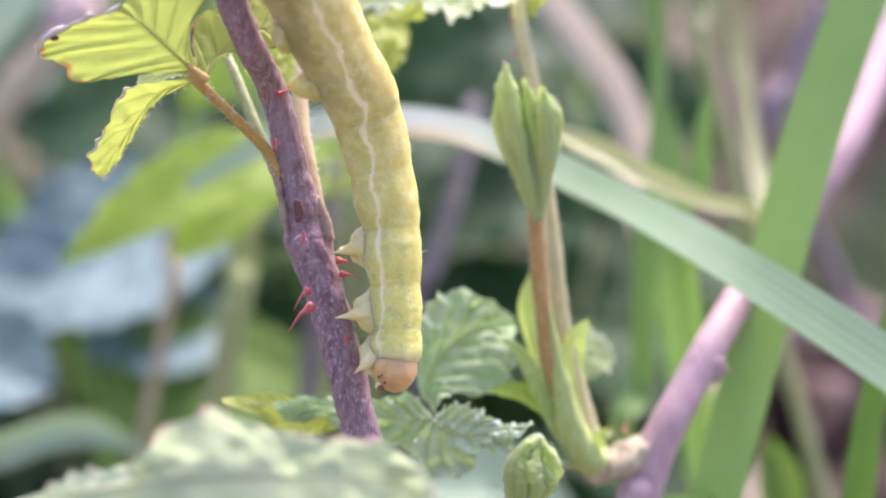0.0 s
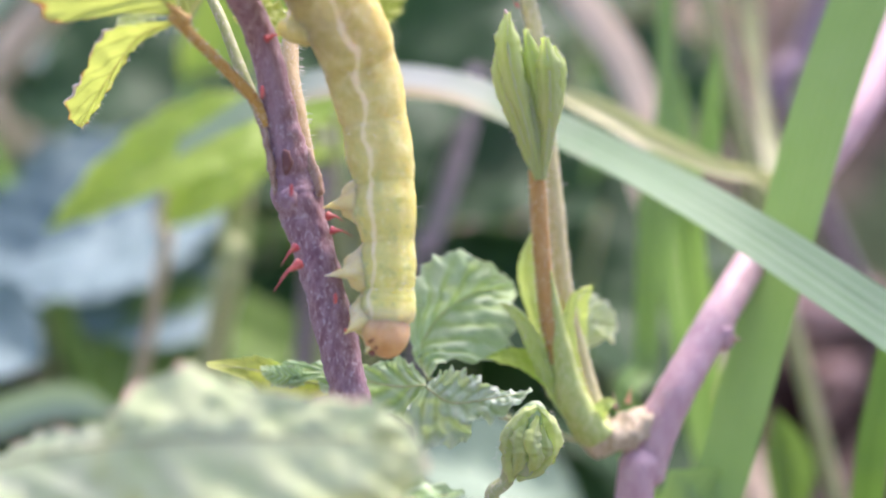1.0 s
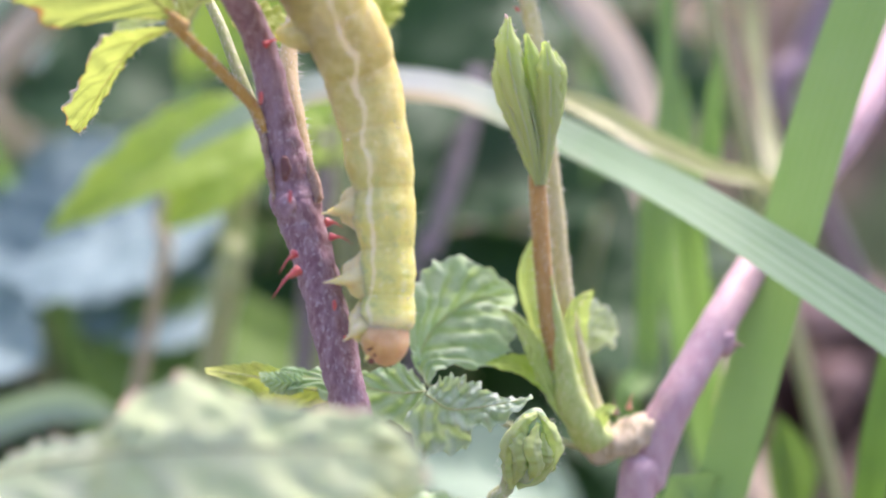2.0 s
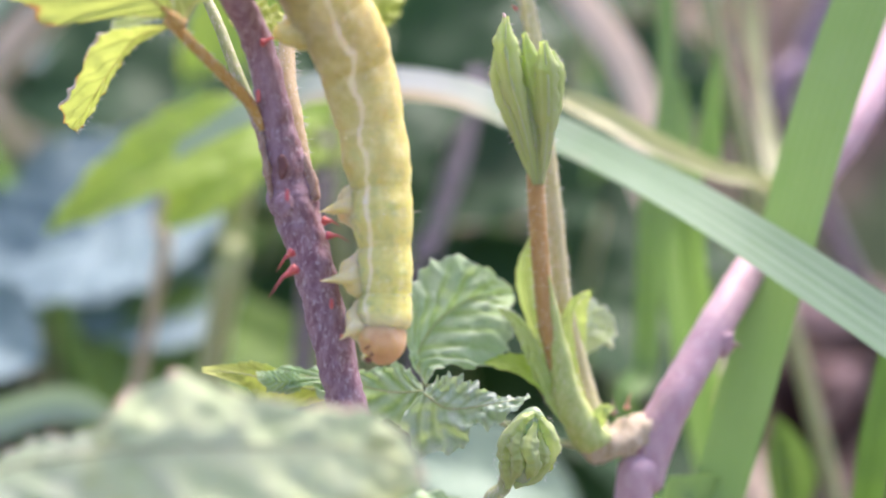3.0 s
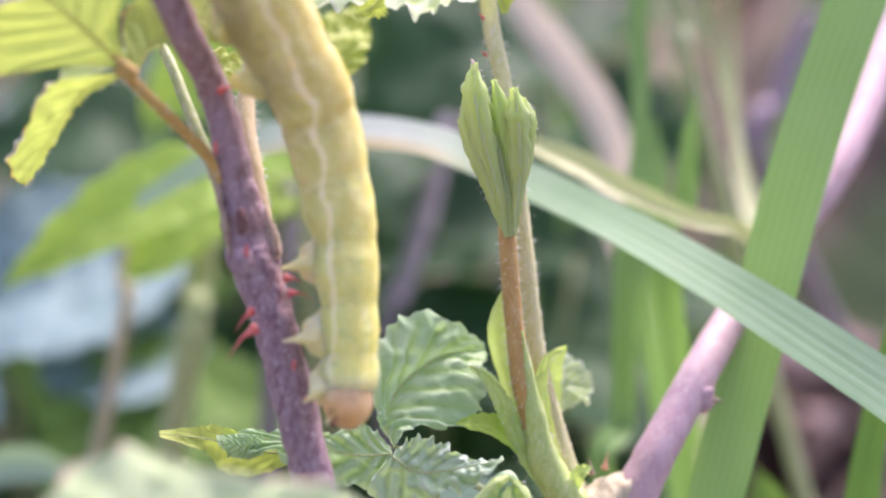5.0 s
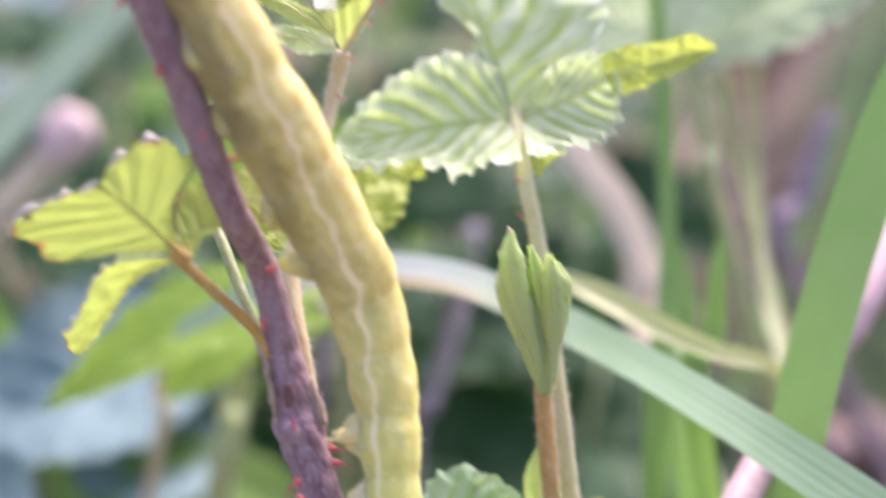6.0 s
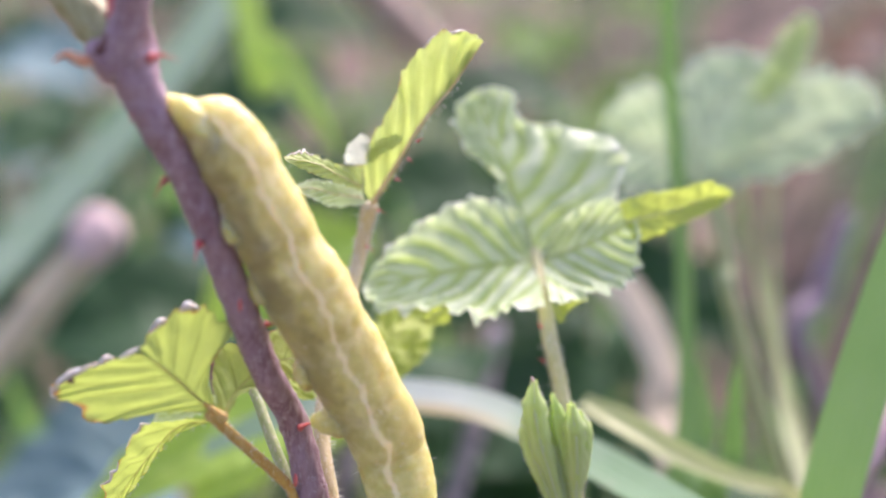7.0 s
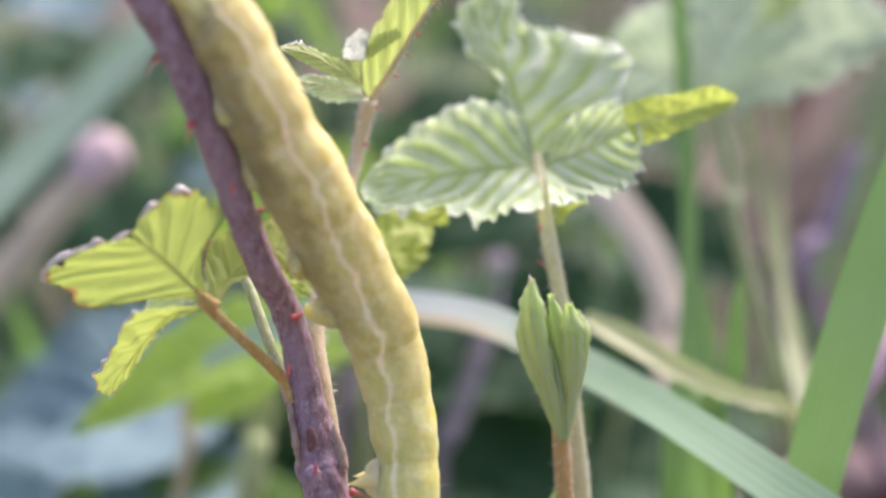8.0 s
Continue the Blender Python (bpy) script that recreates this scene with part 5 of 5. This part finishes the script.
ARCH = "broad bluish green grass blade with pale stripes arching over"
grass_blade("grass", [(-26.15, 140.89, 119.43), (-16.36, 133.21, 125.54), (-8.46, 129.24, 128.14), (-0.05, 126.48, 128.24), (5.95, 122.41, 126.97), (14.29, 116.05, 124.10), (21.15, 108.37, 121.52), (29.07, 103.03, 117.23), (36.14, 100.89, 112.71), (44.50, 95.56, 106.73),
             (90.0, 70.0, 60.0), (92.0, 70.0, -3.0)], [2.2, 3.4, 3.4, 3.3, 3.4, 3.6, 3.9, 4.3, 4.6, 4.8, 4.8, 4.6], BLADE_GLARE, ARCH, (0.1, -0.75, 0.66), 3)
grass_blade("grass", [(39.53, 121.54, 151.54), (34.54, 117.58, 140.24), (30.18, 113.67, 129.13), (27.30, 110.91, 118.84), (24.74, 108.28, 108.99), (22.41, 105.88, 100.05), (20.78, 103.48, 91.11), (48.0, 118.0, -3.0)],
            [3.6, 4.5, 4.6, 4.4, 4.2, 4.0, 4.0, 4.0], BLADE_MID, "broad green upright grass blade", (-0.3, -0.9, 0.2), 4)
grass_blade("grass", [(11.07, 133.42, 126.31), (14.84, 130.29, 125.09), (18.84, 127.92, 123.20), (24.61, 127.30, 120.86), (29.33, 126.93, 119.49), (30.53, 127.37, 114.19), (28.12, 124.34, 102.88), (25.98, 121.59, 92.61), (42.0, 130.0, -3.0)], [1.6, 2.4, 2.2, 1.7, 1.5, 1.5, 1.4, 1.4, 1.4], BLADE_PALE,
            "pale yellowish grass blade bent over", (0, -0.8, 0.6), 25)
for pts, w, mat, lab in (
    ([(21.69, 161.00, 173.63), (21.73, 156.35, 156.25), (22.40, 150.32, 140.71), (22.14, 142.31, 124.72), (20.25, 136.04, 115.26), (19.83, 131.40, 101.40), (19.53, 128.21, 89.48), (52.0, 165.0, -3.0)], [1.5, 1.6, 1.6, 1.8, 2.2, 2.4, 2.4, 2.4], BLADE_GREEN, "upright green grass blade"),
    ([(25.63, 134.61, 130.77), (25.19, 133.48, 126.57), (24.80, 132.08, 121.32), (24.08, 128.28, 107.16), (50.0, 150.0, -3.0)], [0.3, 1.6, 2.2, 2.4, 2.4], BLADE_GREEN, "short upright green grass blade"),
    ([(25.02, 151.91, 125.80), (25.44, 149.84, 118.07), (25.12, 145.06, 100.24), (54.0, 172.0, -3.0)], [0.6, 2.2, 2.4, 2.4], BLADE_MID, "upright green grass blade"),
    ([(40.85, 118.00, 119.43), (37.76, 115.00, 107.64), (36.34, 113.00, 100.42), (35.70, 112.00, 92.71), (33.0, 111.0, 60.0), (32.0, 111.0, -3.0)], [1.6, 2.4, 2.8, 2.8, 2.8, 2.8], BLADE_DEEP, "upright green grass blade"),
    ([(33.29, 192.60, 155.94), (36.80, 181.53, 132.00), (38.05, 168.71, 118.94), (38.33, 157.30, 111.14), (35.37, 147.74, 103.26), (31.87, 142.84, 91.92), (30.02, 140.61, 83.61), (54.0, 162.0, -3.0)], [1.0, 1.5, 1.4, 1.3, 1.4], BLADE_YELLOW, "thin olive grass stalk standing upright"),
    ([(40.34, 190.68, 148.76), (38.97, 181.15, 130.59), (37.05, 163.41, 116.53), (36.20, 147.77, 110.34), (34.34, 144.75, 99.05), (31.25, 141.24, 85.98), (50.0, 165.0, -3.0)], [1.0, 1.2, 1.2, 1.4], BLADE_YELLOW, "thin olive grass stalk standing upright"),
    ([(11.80, 201.74, 137.89), (18.16, 199.47, 129.42), (24.13, 197.41, 121.72), (28.10, 194.93, 112.49), (29.95, 196.20, 99.83), (75.0, 240.0, -3.0)], [4.0, 5.0, 5.0, 4.5, 4.0, 4.0], BLADE_DRY, "dry straw-coloured grass leaf"),
    ([(-35.90, 158.93, 82.46), (-44.15, 159.65, 85.12), (-53.78, 158.94, 82.47), (-64.09, 157.87, 78.49), (-110.0, 190.0, -3.0)], [1.0, 4.0, 4.4, 4.4, 4.0], BLADE, "bluish green grass blade leaning low"),
    ([(-18.19, 212.00, 142.28), (-23.61, 214.00, 150.89), (-28.81, 217.00, 158.30), (-33.54, 222.00, 165.90), (-60.0, 250.0, 330.0)], [0.8, 3.4, 4.2, 4.4, 4.0], BLADE_LIME, "bright yellow-green grass blade hanging over"),
    ([(-81.13, 223.75, 115.72), (-69.90, 236.98, 130.31), (-55.40, 251.13, 148.34), (-43.45, 265.20, 166.07), (-32.40, 279.12, 183.25)], [6.0, 7.0, 7.0, 7.0, 5.0], BLADE, "pale bluish grass blade slanting across"),
):
    grass_blade("grass", pts, w, mat, lab)


# ---- leaves and stalks behind ----
def back_leaf(pts, half, mat, label, facing=(0, -0.6, 0.8), root=None, **k):
    """A leaf behind the cane on a stalk that stands in the soil."""
    b = Vector(pts[0])
    foot = Vector(root) if root else Vector((b.x * 1.04, b.y + 25, -3))
    ob = thing("leaf", foot, label, "leaf", "leaves behind the cane")
    part("blade", leaflet(pts, half, facing, n=30, cols=6, crumple=0.015, **k), mat, ob)
    part("petiole", tube([foot, b.lerp(foot, 0.5) + Vector((0, 6, 4)), b], [0.9, 0.7, 0.5], 20, 8), STALK, ob)
    part("midrib", tube([Vector(p) for p in pts], [0.4, 0.3, 0.1], 20, 6), mat, ob)
    return ob


def back_stalk(pts, radii, mat, label, name="weed_stalk"):
    low = min(pts, key=lambda p: p[2])
    ob = thing(name, low, label, "stalk", "stalks behind the cane")
    part("stem", tube(pts, radii, 24, 10, 0.05), mat, ob)
    line = spline(pts, 20)
    for k in (6, 12):
        part("joint", blob(line[k], (radii[1] * 1.15, radii[1] * 1.15, radii[1] * 0.8), line[k + 1] - line[k - 1], rough=0.2), mat, ob)
    return ob


back_leaf([(-11.51, 155.32, 121.13), (-21.89, 152.10, 119.53), (-31.49, 149.21, 115.73), (-41.64, 147.50, 109.32)], 4.9, FRESH, "bright yellow-green long leaf", (0, -0.7, 0.7), seed=71, teeth=0.03, left=10, right=10)
back_leaf([(-15.06, 166.00, 118.93), (-21.91, 163.00, 114.79), (-27.18, 161.00, 110.54), (-31.64, 160.00, 106.43)], 5.2, FRESH, "bright green drooping weed leaf", (0, -0.6, 0.8), seed=79, teeth=0.04)
back_leaf([(-9.76, 167.29, 113.66), (-13.88, 167.83, 115.65), (-23.51, 167.12, 113.00)], 6.5, FRESH, "bright green soft weed leaf", seed=72)
back_leaf([(-29.18, 220.11, 102.14), (-44.56, 213.65, 95.40), (-57.55, 207.94, 91.49), (-78.40, 206.60, 86.47)], 18.0, TEAL, "large bluish green old leaf", (0.1, -0.5, 0.85), seed=73, teeth=0.05)
back_leaf([(-30.62, 206.14, 84.76), (-41.03, 201.41, 84.49), (-52.65, 196.26, 82.68)], 11.0, TEAL, "bluish green old leaf", (0, -0.6, 0.8), seed=74, teeth=0.05)
back_leaf([(-65.30, 171.80, 95.68), (-58.06, 170.30, 90.09), (-49.74, 169.36, 86.59)], 8.0, TEAL, "pale bluish old weed leaf", (0, -0.6, 0.8), seed=75, teeth=0.05)
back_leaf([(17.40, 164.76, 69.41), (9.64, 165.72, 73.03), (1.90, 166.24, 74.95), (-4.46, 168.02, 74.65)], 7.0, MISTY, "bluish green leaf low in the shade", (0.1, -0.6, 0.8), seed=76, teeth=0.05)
back_leaf([(-13.50, 209.19, 130.91), (-21.83, 208.33, 127.70), (-30.16, 207.25, 123.68), (-37.65, 205.53, 117.25)], 9.0, FRESH, "bright green leaf behind the cane", (0.1, -0.7, 0.7), seed=77, teeth=0.04)
back_leaf([(35.07, 132.65, 81.74), (35.29, 134.12, 87.22), (34.81, 135.00, 90.50), (33.63, 136.02, 94.31)], 2.6, SHADY, "narrow green leaf rising from the soil", (0.1, -0.95, 0.2), seed=78, teeth=0.02)
back_stalk([(-31.42, 167.30, 113.67), (-33.15, 165.16, 105.70), (-34.18, 162.14, 94.41), (-62.0, 180.0, -3.0)], [0.8, 0.8, 0.8, 0.9], COLLAR, "tan dry stalk standing in the soil")
back_stalk([(-23.51, 167.30, 113.66), (-24.55, 164.63, 103.70), (-26.27, 161.78, 93.07), (-50.0, 190.0, -3.0)], [1.7, 1.7, 1.6, 1.6], STALK, "green soft stalk standing in the soil")
back_stalk([(-86.64, 198.91, 92.56), (-71.16, 209.43, 110.95), (-62.71, 214.10, 121.43), (-56.36, 218.04, 129.16)], [2.4, 2.6, 2.8, 3.2], COLLAR, "cut tan stalk ending in a pink tip")
back_stalk([(-58.55, 215.39, 126.26), (-55.52, 218.31, 130.17), (-54.34, 218.67, 131.53)], [3.0, 3.6, 2.8], BEIGE, "pink end of a cut stalk")
back_stalk([(-24.51, 286.27, 175.16), (-14.47, 283.33, 164.19), (-3.42, 280.71, 154.41)], [4.0, 4.0, 3.0], SCALE, "tan dry stick among the weeds", "dry_stick")
back_stalk([(4.82, 205.74, 118.03), (1.94, 198.10, 106.92), (-1.37, 190.81, 97.12), (-3.77, 187.72, 85.58), (-4.0, 190.0, -3.0)], [1.2, 1.5, 1.3, 1.0, 1.0], LILAC, "lilac grey weed stalk in the shade")
back_stalk([(63.48, 236.99, 130.37), (58.94, 233.60, 117.69), (57.18, 229.76, 103.37), (104.0, 245.0, 20.0)], [1.4, 1.9, 1.6, 1.3], VIOLET, "violet weed stalk on the bank")
back_stalk([(-13.47, 167.83, 115.65), (-13.89, 166.40, 110.34), (-15.27, 163.91, 101.04), (-26.0, 165.0, -3.0)], [1.4, 1.6, 1.3, 1.3], LILAC, "lilac grey weed stalk behind the cane")
def pale_leaf():
    """The open bramble leaf far behind, three broad leaflets and a folded one on one stalk."""
    ob = thing("bramble_leaf", (74.0, 170.0, -3.0), "pale green bramble leaf with broad leaflets on a tall stalk", "leaf")
    part("petiole", tube([(26.71, 161.5, 145.3), (29.34, 159.78, 134.30), (32.74, 158.83, 120.33), (74.0, 170.0, -3.0)], [0.8, 0.9, 0.9, 1.0], 24, 10, 0.05), STALK, ob, "green leaf stalk")
    for curves, mat, sd in (
        (([(24.56, 161.00, 144.77), (20.69, 163.00, 147.87), (15.67, 165.00, 149.75)],
          [(24.52, 161.00, 146.15), (22.79, 162.00, 154.20), (18.66, 163.00, 154.66), (15.98, 164.00, 151.72), (15.48, 165.00, 149.87)],
          [(24.42, 160.00, 144.00), (21.46, 161.00, 143.26), (18.26, 162.00, 143.14), (16.17, 163.00, 145.96), (15.38, 164.00, 149.44)]), HAZY, 81),
        (([(24.89, 161.00, 143.95), (27.00, 163.33, 149.74), (29.82, 165.67, 154.35), (33.90, 168.00, 157.66)],
          [(24.35, 161.00, 145.53), (23.45, 162.75, 152.29), (24.80, 164.50, 156.61), (28.85, 166.25, 158.59), (33.69, 168.00, 158.04)],
          [(25.97, 160.00, 144.06), (31.97, 162.33, 146.03), (34.69, 164.67, 151.23), (34.22, 167.00, 157.17)]), HAZY, 82),
        (([(33.14, 163.00, 152.90), (35.93, 164.50, 157.85), (38.50, 166.00, 162.48)],
          [(31.37, 163.00, 153.22), (34.26, 164.50, 158.80), (38.11, 166.00, 162.85)],
          [(34.49, 162.00, 152.64), (38.08, 163.50, 157.87), (39.03, 165.00, 162.09)]), PALE, 84),
        (([(25.47, 160.00, 144.06), (32.76, 160.33, 147.34), (39.54, 160.67, 150.42), (45.88, 161.00, 151.76)],
          [(28.94, 160.00, 148.74), (34.38, 160.25, 153.66), (38.02, 160.50, 156.41), (43.67, 160.75, 155.47), (46.05, 161.00, 152.26)],
          [(25.81, 159.00, 143.86), (31.40, 159.20, 144.22), (38.16, 159.40, 146.18), (40.73, 159.60, 147.78), (44.25, 159.80, 150.23), (45.85, 160.00, 151.45)]), HAZY, 83),
    ):
        rimmed_sheet("leaflet", curves, mat, STALK, ob, "pale green leaflet" if mat is HAZY else "folded bright green leaflet", (), 0.2, pleat=0.55, teeth=0.7, ruffle=0.2, crumple=0.5, seed=sd, sweep=1.9)


pale_leaf()


# ---- on the bank ----
def clod(at, size, seed):
    """A lump of dry soil."""
    ob = thing("clod", at, "pinkish brown clod of dry soil on the bank", "clod", "clods on the bank")
    part("lump", blob(at, size, (0.2, 0, 1), rough=0.6, seed=seed, rings=14, seg=20), CLAY, ob)


for k, (at, size) in enumerate((((87.7, 300.0, 34.0), (5, 5, 8)), ((91.3, 330.0, 41.5), (12, 8, 6)), ((108.9, 340.0, 38.4), (11, 9, 7)))):
    clod(at, size, k + 2)

# Leaf-shaped dark sheets put where the foot of the bank lies in shade.
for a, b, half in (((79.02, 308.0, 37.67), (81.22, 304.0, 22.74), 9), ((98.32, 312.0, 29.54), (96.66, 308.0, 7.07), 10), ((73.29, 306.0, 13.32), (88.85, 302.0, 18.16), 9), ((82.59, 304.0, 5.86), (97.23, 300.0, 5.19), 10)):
    ob = thing("dead_leaf", a, "dark leaf-shaped sheet standing for the shaded hollow", "leaf", "rotten leaves on the bank")
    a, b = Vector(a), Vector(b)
    part("blade", leaflet([a, a.lerp(b, 0.5) + Vector((0, -2, 2)), b], half, (0.1, -0.8, 0.6), 15, 15, n=18, cols=5, seed=half, teeth=0.04, crumple=0.06), HOLLOW_SHADE, ob)
    part("midrib", tube([a, a.lerp(b, 0.5) + Vector((0, -2, 2)), b], [0.5, 0.4, 0.2], 10, 5), HOLLOW_SHADE, ob)


# ---- undergrowth ----
def weed(x, y, height, mats, rnd, label, big=1.0, lowest=0.25):
    """A low weed: a stem from the soil with broad leaves along it."""
    foot = Vector((x, y, -3))
    top = Vector((x + rnd.uniform(-15, 15), y + rnd.uniform(-12, 12), height))
    ob = thing("weed", foot, label, "weed", "weeds of the undergrowth")
    mid = foot.lerp(top, 0.5) + Vector((rnd.uniform(-6, 6), 0, 0))
    stem = [foot, mid, top]
    part("stem", tube(stem, [1.5, 1.2, 0.8], 16, 8, 0.05), STALK, ob)
    line = spline(stem, 20)
    count = rnd.randrange(5, 9)
    for i in range(count):
        p = line[int(20 * (lowest + (1 - lowest) * i / (count - 1)))]
        a = i * 2.4 + rnd.uniform(-0.5, 0.5)
        size = rnd.uniform(24, 46) * big
        d = Vector((math.cos(a), math.sin(a) * 0.8, rnd.uniform(-0.25, 0.35)))
        q = p + d * size
        part("leaf", leaflet([p, p.lerp(q, 0.5) + Vector((0, 0, 5)), q - Vector((0, 0, 3))], size * rnd.uniform(0.3, 0.44), (rnd.uniform(-0.4, 0.4), -0.45, 0.85), n=20, cols=5, seed=i, teeth=0.06),
             rnd.choice(mats), ob)


def tuft(x, y, height, mat, rnd, label):
    """A tuft of grass."""
    ob = thing("grass_tuft", (x, y, -3), label, "grass", "grass tufts of the undergrowth")
    for i in range(rnd.randrange(4, 8)):
        root = Vector((x + rnd.uniform(-6, 6), y + rnd.uniform(-6, 6), -3))
        top = root + Vector((rnd.uniform(-0.5, 0.5) * height, rnd.uniform(-0.3, 0.3) * height, height * rnd.uniform(0.6, 1.1)))
        part("blade", blade([top, top.lerp(root, 0.4) + Vector((rnd.uniform(-10, 10), 0, height * 0.1)), root], [0.4, rnd.uniform(2.5, 5), 3.5], (rnd.uniform(-0.6, 0.6), -0.9, 0.2), 16, 12, 4), mat, ob)


def undergrowth():
    rnd = random.Random(11)
    for k in range(66):
        y = 215 + 900 * (k / 66) ** 1.5 + rnd.uniform(-15, 15)
        x = rnd.uniform(-0.5, 0.16) * y
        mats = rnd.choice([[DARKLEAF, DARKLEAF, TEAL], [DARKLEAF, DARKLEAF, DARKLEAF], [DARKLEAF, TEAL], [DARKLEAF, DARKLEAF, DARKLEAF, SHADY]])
        # Darkest leaf colour alone, for the shaded gap behind the bud.
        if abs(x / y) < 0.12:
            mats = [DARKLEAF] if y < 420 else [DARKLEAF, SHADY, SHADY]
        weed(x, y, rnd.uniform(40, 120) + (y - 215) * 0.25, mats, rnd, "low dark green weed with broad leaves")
    for k in range(4):
        y = rnd.uniform(560, 860)
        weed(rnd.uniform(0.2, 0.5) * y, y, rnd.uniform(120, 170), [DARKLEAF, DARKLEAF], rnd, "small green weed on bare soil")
    # Unseen tall weeds, added beside the view to keep sun off the soil.
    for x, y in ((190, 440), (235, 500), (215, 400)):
        weed(x, y, rnd.uniform(300, 330), [DARKLEAF, DARKLEAF, TEAL], rnd, "tall dark weed out of view, added to shade the bank", 2.1, 0.8)
    for k in range(60):
        y = rnd.uniform(430, 800)
        x = rnd.uniform(0.08, 0.5) * y
        e = min(max((x / y - 0.06) / 0.3, 0), 1) * min(max((y - 240) / 260, 0), 1)
        p = Vector((x, y, 170 * e * e * (3 - 2 * e) + rnd.uniform(2, 10)))
        a = rnd.uniform(0, 6.28)
        size = rnd.uniform(18, 40)
        q = p + Vector((math.cos(a), math.sin(a), rnd.uniform(-0.2, 0.5))) * size
        ob = thing("dead_leaf", p, "curled brown dead leaf lying on the soil", "leaf", "dead leaves on the bank")
        part("blade", leaflet([p, p.lerp(q, 0.5) + Vector((0, 0, 4)), q], size * rnd.uniform(0.25, 0.4), (rnd.uniform(-0.4, 0.4), -0.5, 0.8), 25, 25, n=18, cols=5, seed=k % 9, teeth=0.04, crumple=0.06), DEAD, ob)
        part("midrib", tube([p, p.lerp(q, 0.5) + Vector((0, 0, 4)), q], [0.5, 0.4, 0.2], 10, 5), DEAD, ob)
    for k in range(34):
        y = rnd.uniform(230, 760)
        mat = rnd.choice([BLADE_GREEN, BLADE_GREEN, BLADE_MID, BLADE_DRY])
        mat = BLADE_MID if y < 320 else mat
        tuft(rnd.uniform(-0.5, 0.1) * y, y, rnd.uniform(60, 150), mat, rnd, "tuft of dry straw grass" if mat is BLADE_DRY else "tuft of green meadow grass blades")


undergrowth()


def motions():
    # the larva draws its head in slightly at first
    up = (Vector((-3.10, 86.60, 122.69)) - Vector((-3.13, 85.45, 119.43))).normalized() * MM
    walk(LARVA_HEAD, [(t, Matrix.Translation(up * d)) for t, d in ((0.0, 0.52), (0.5, 0.45), (1.0, 0.32), (1.5, 0.3), (3.5, 0.27), (4.0, 0.3), (8.0, 0.3))])


motions()
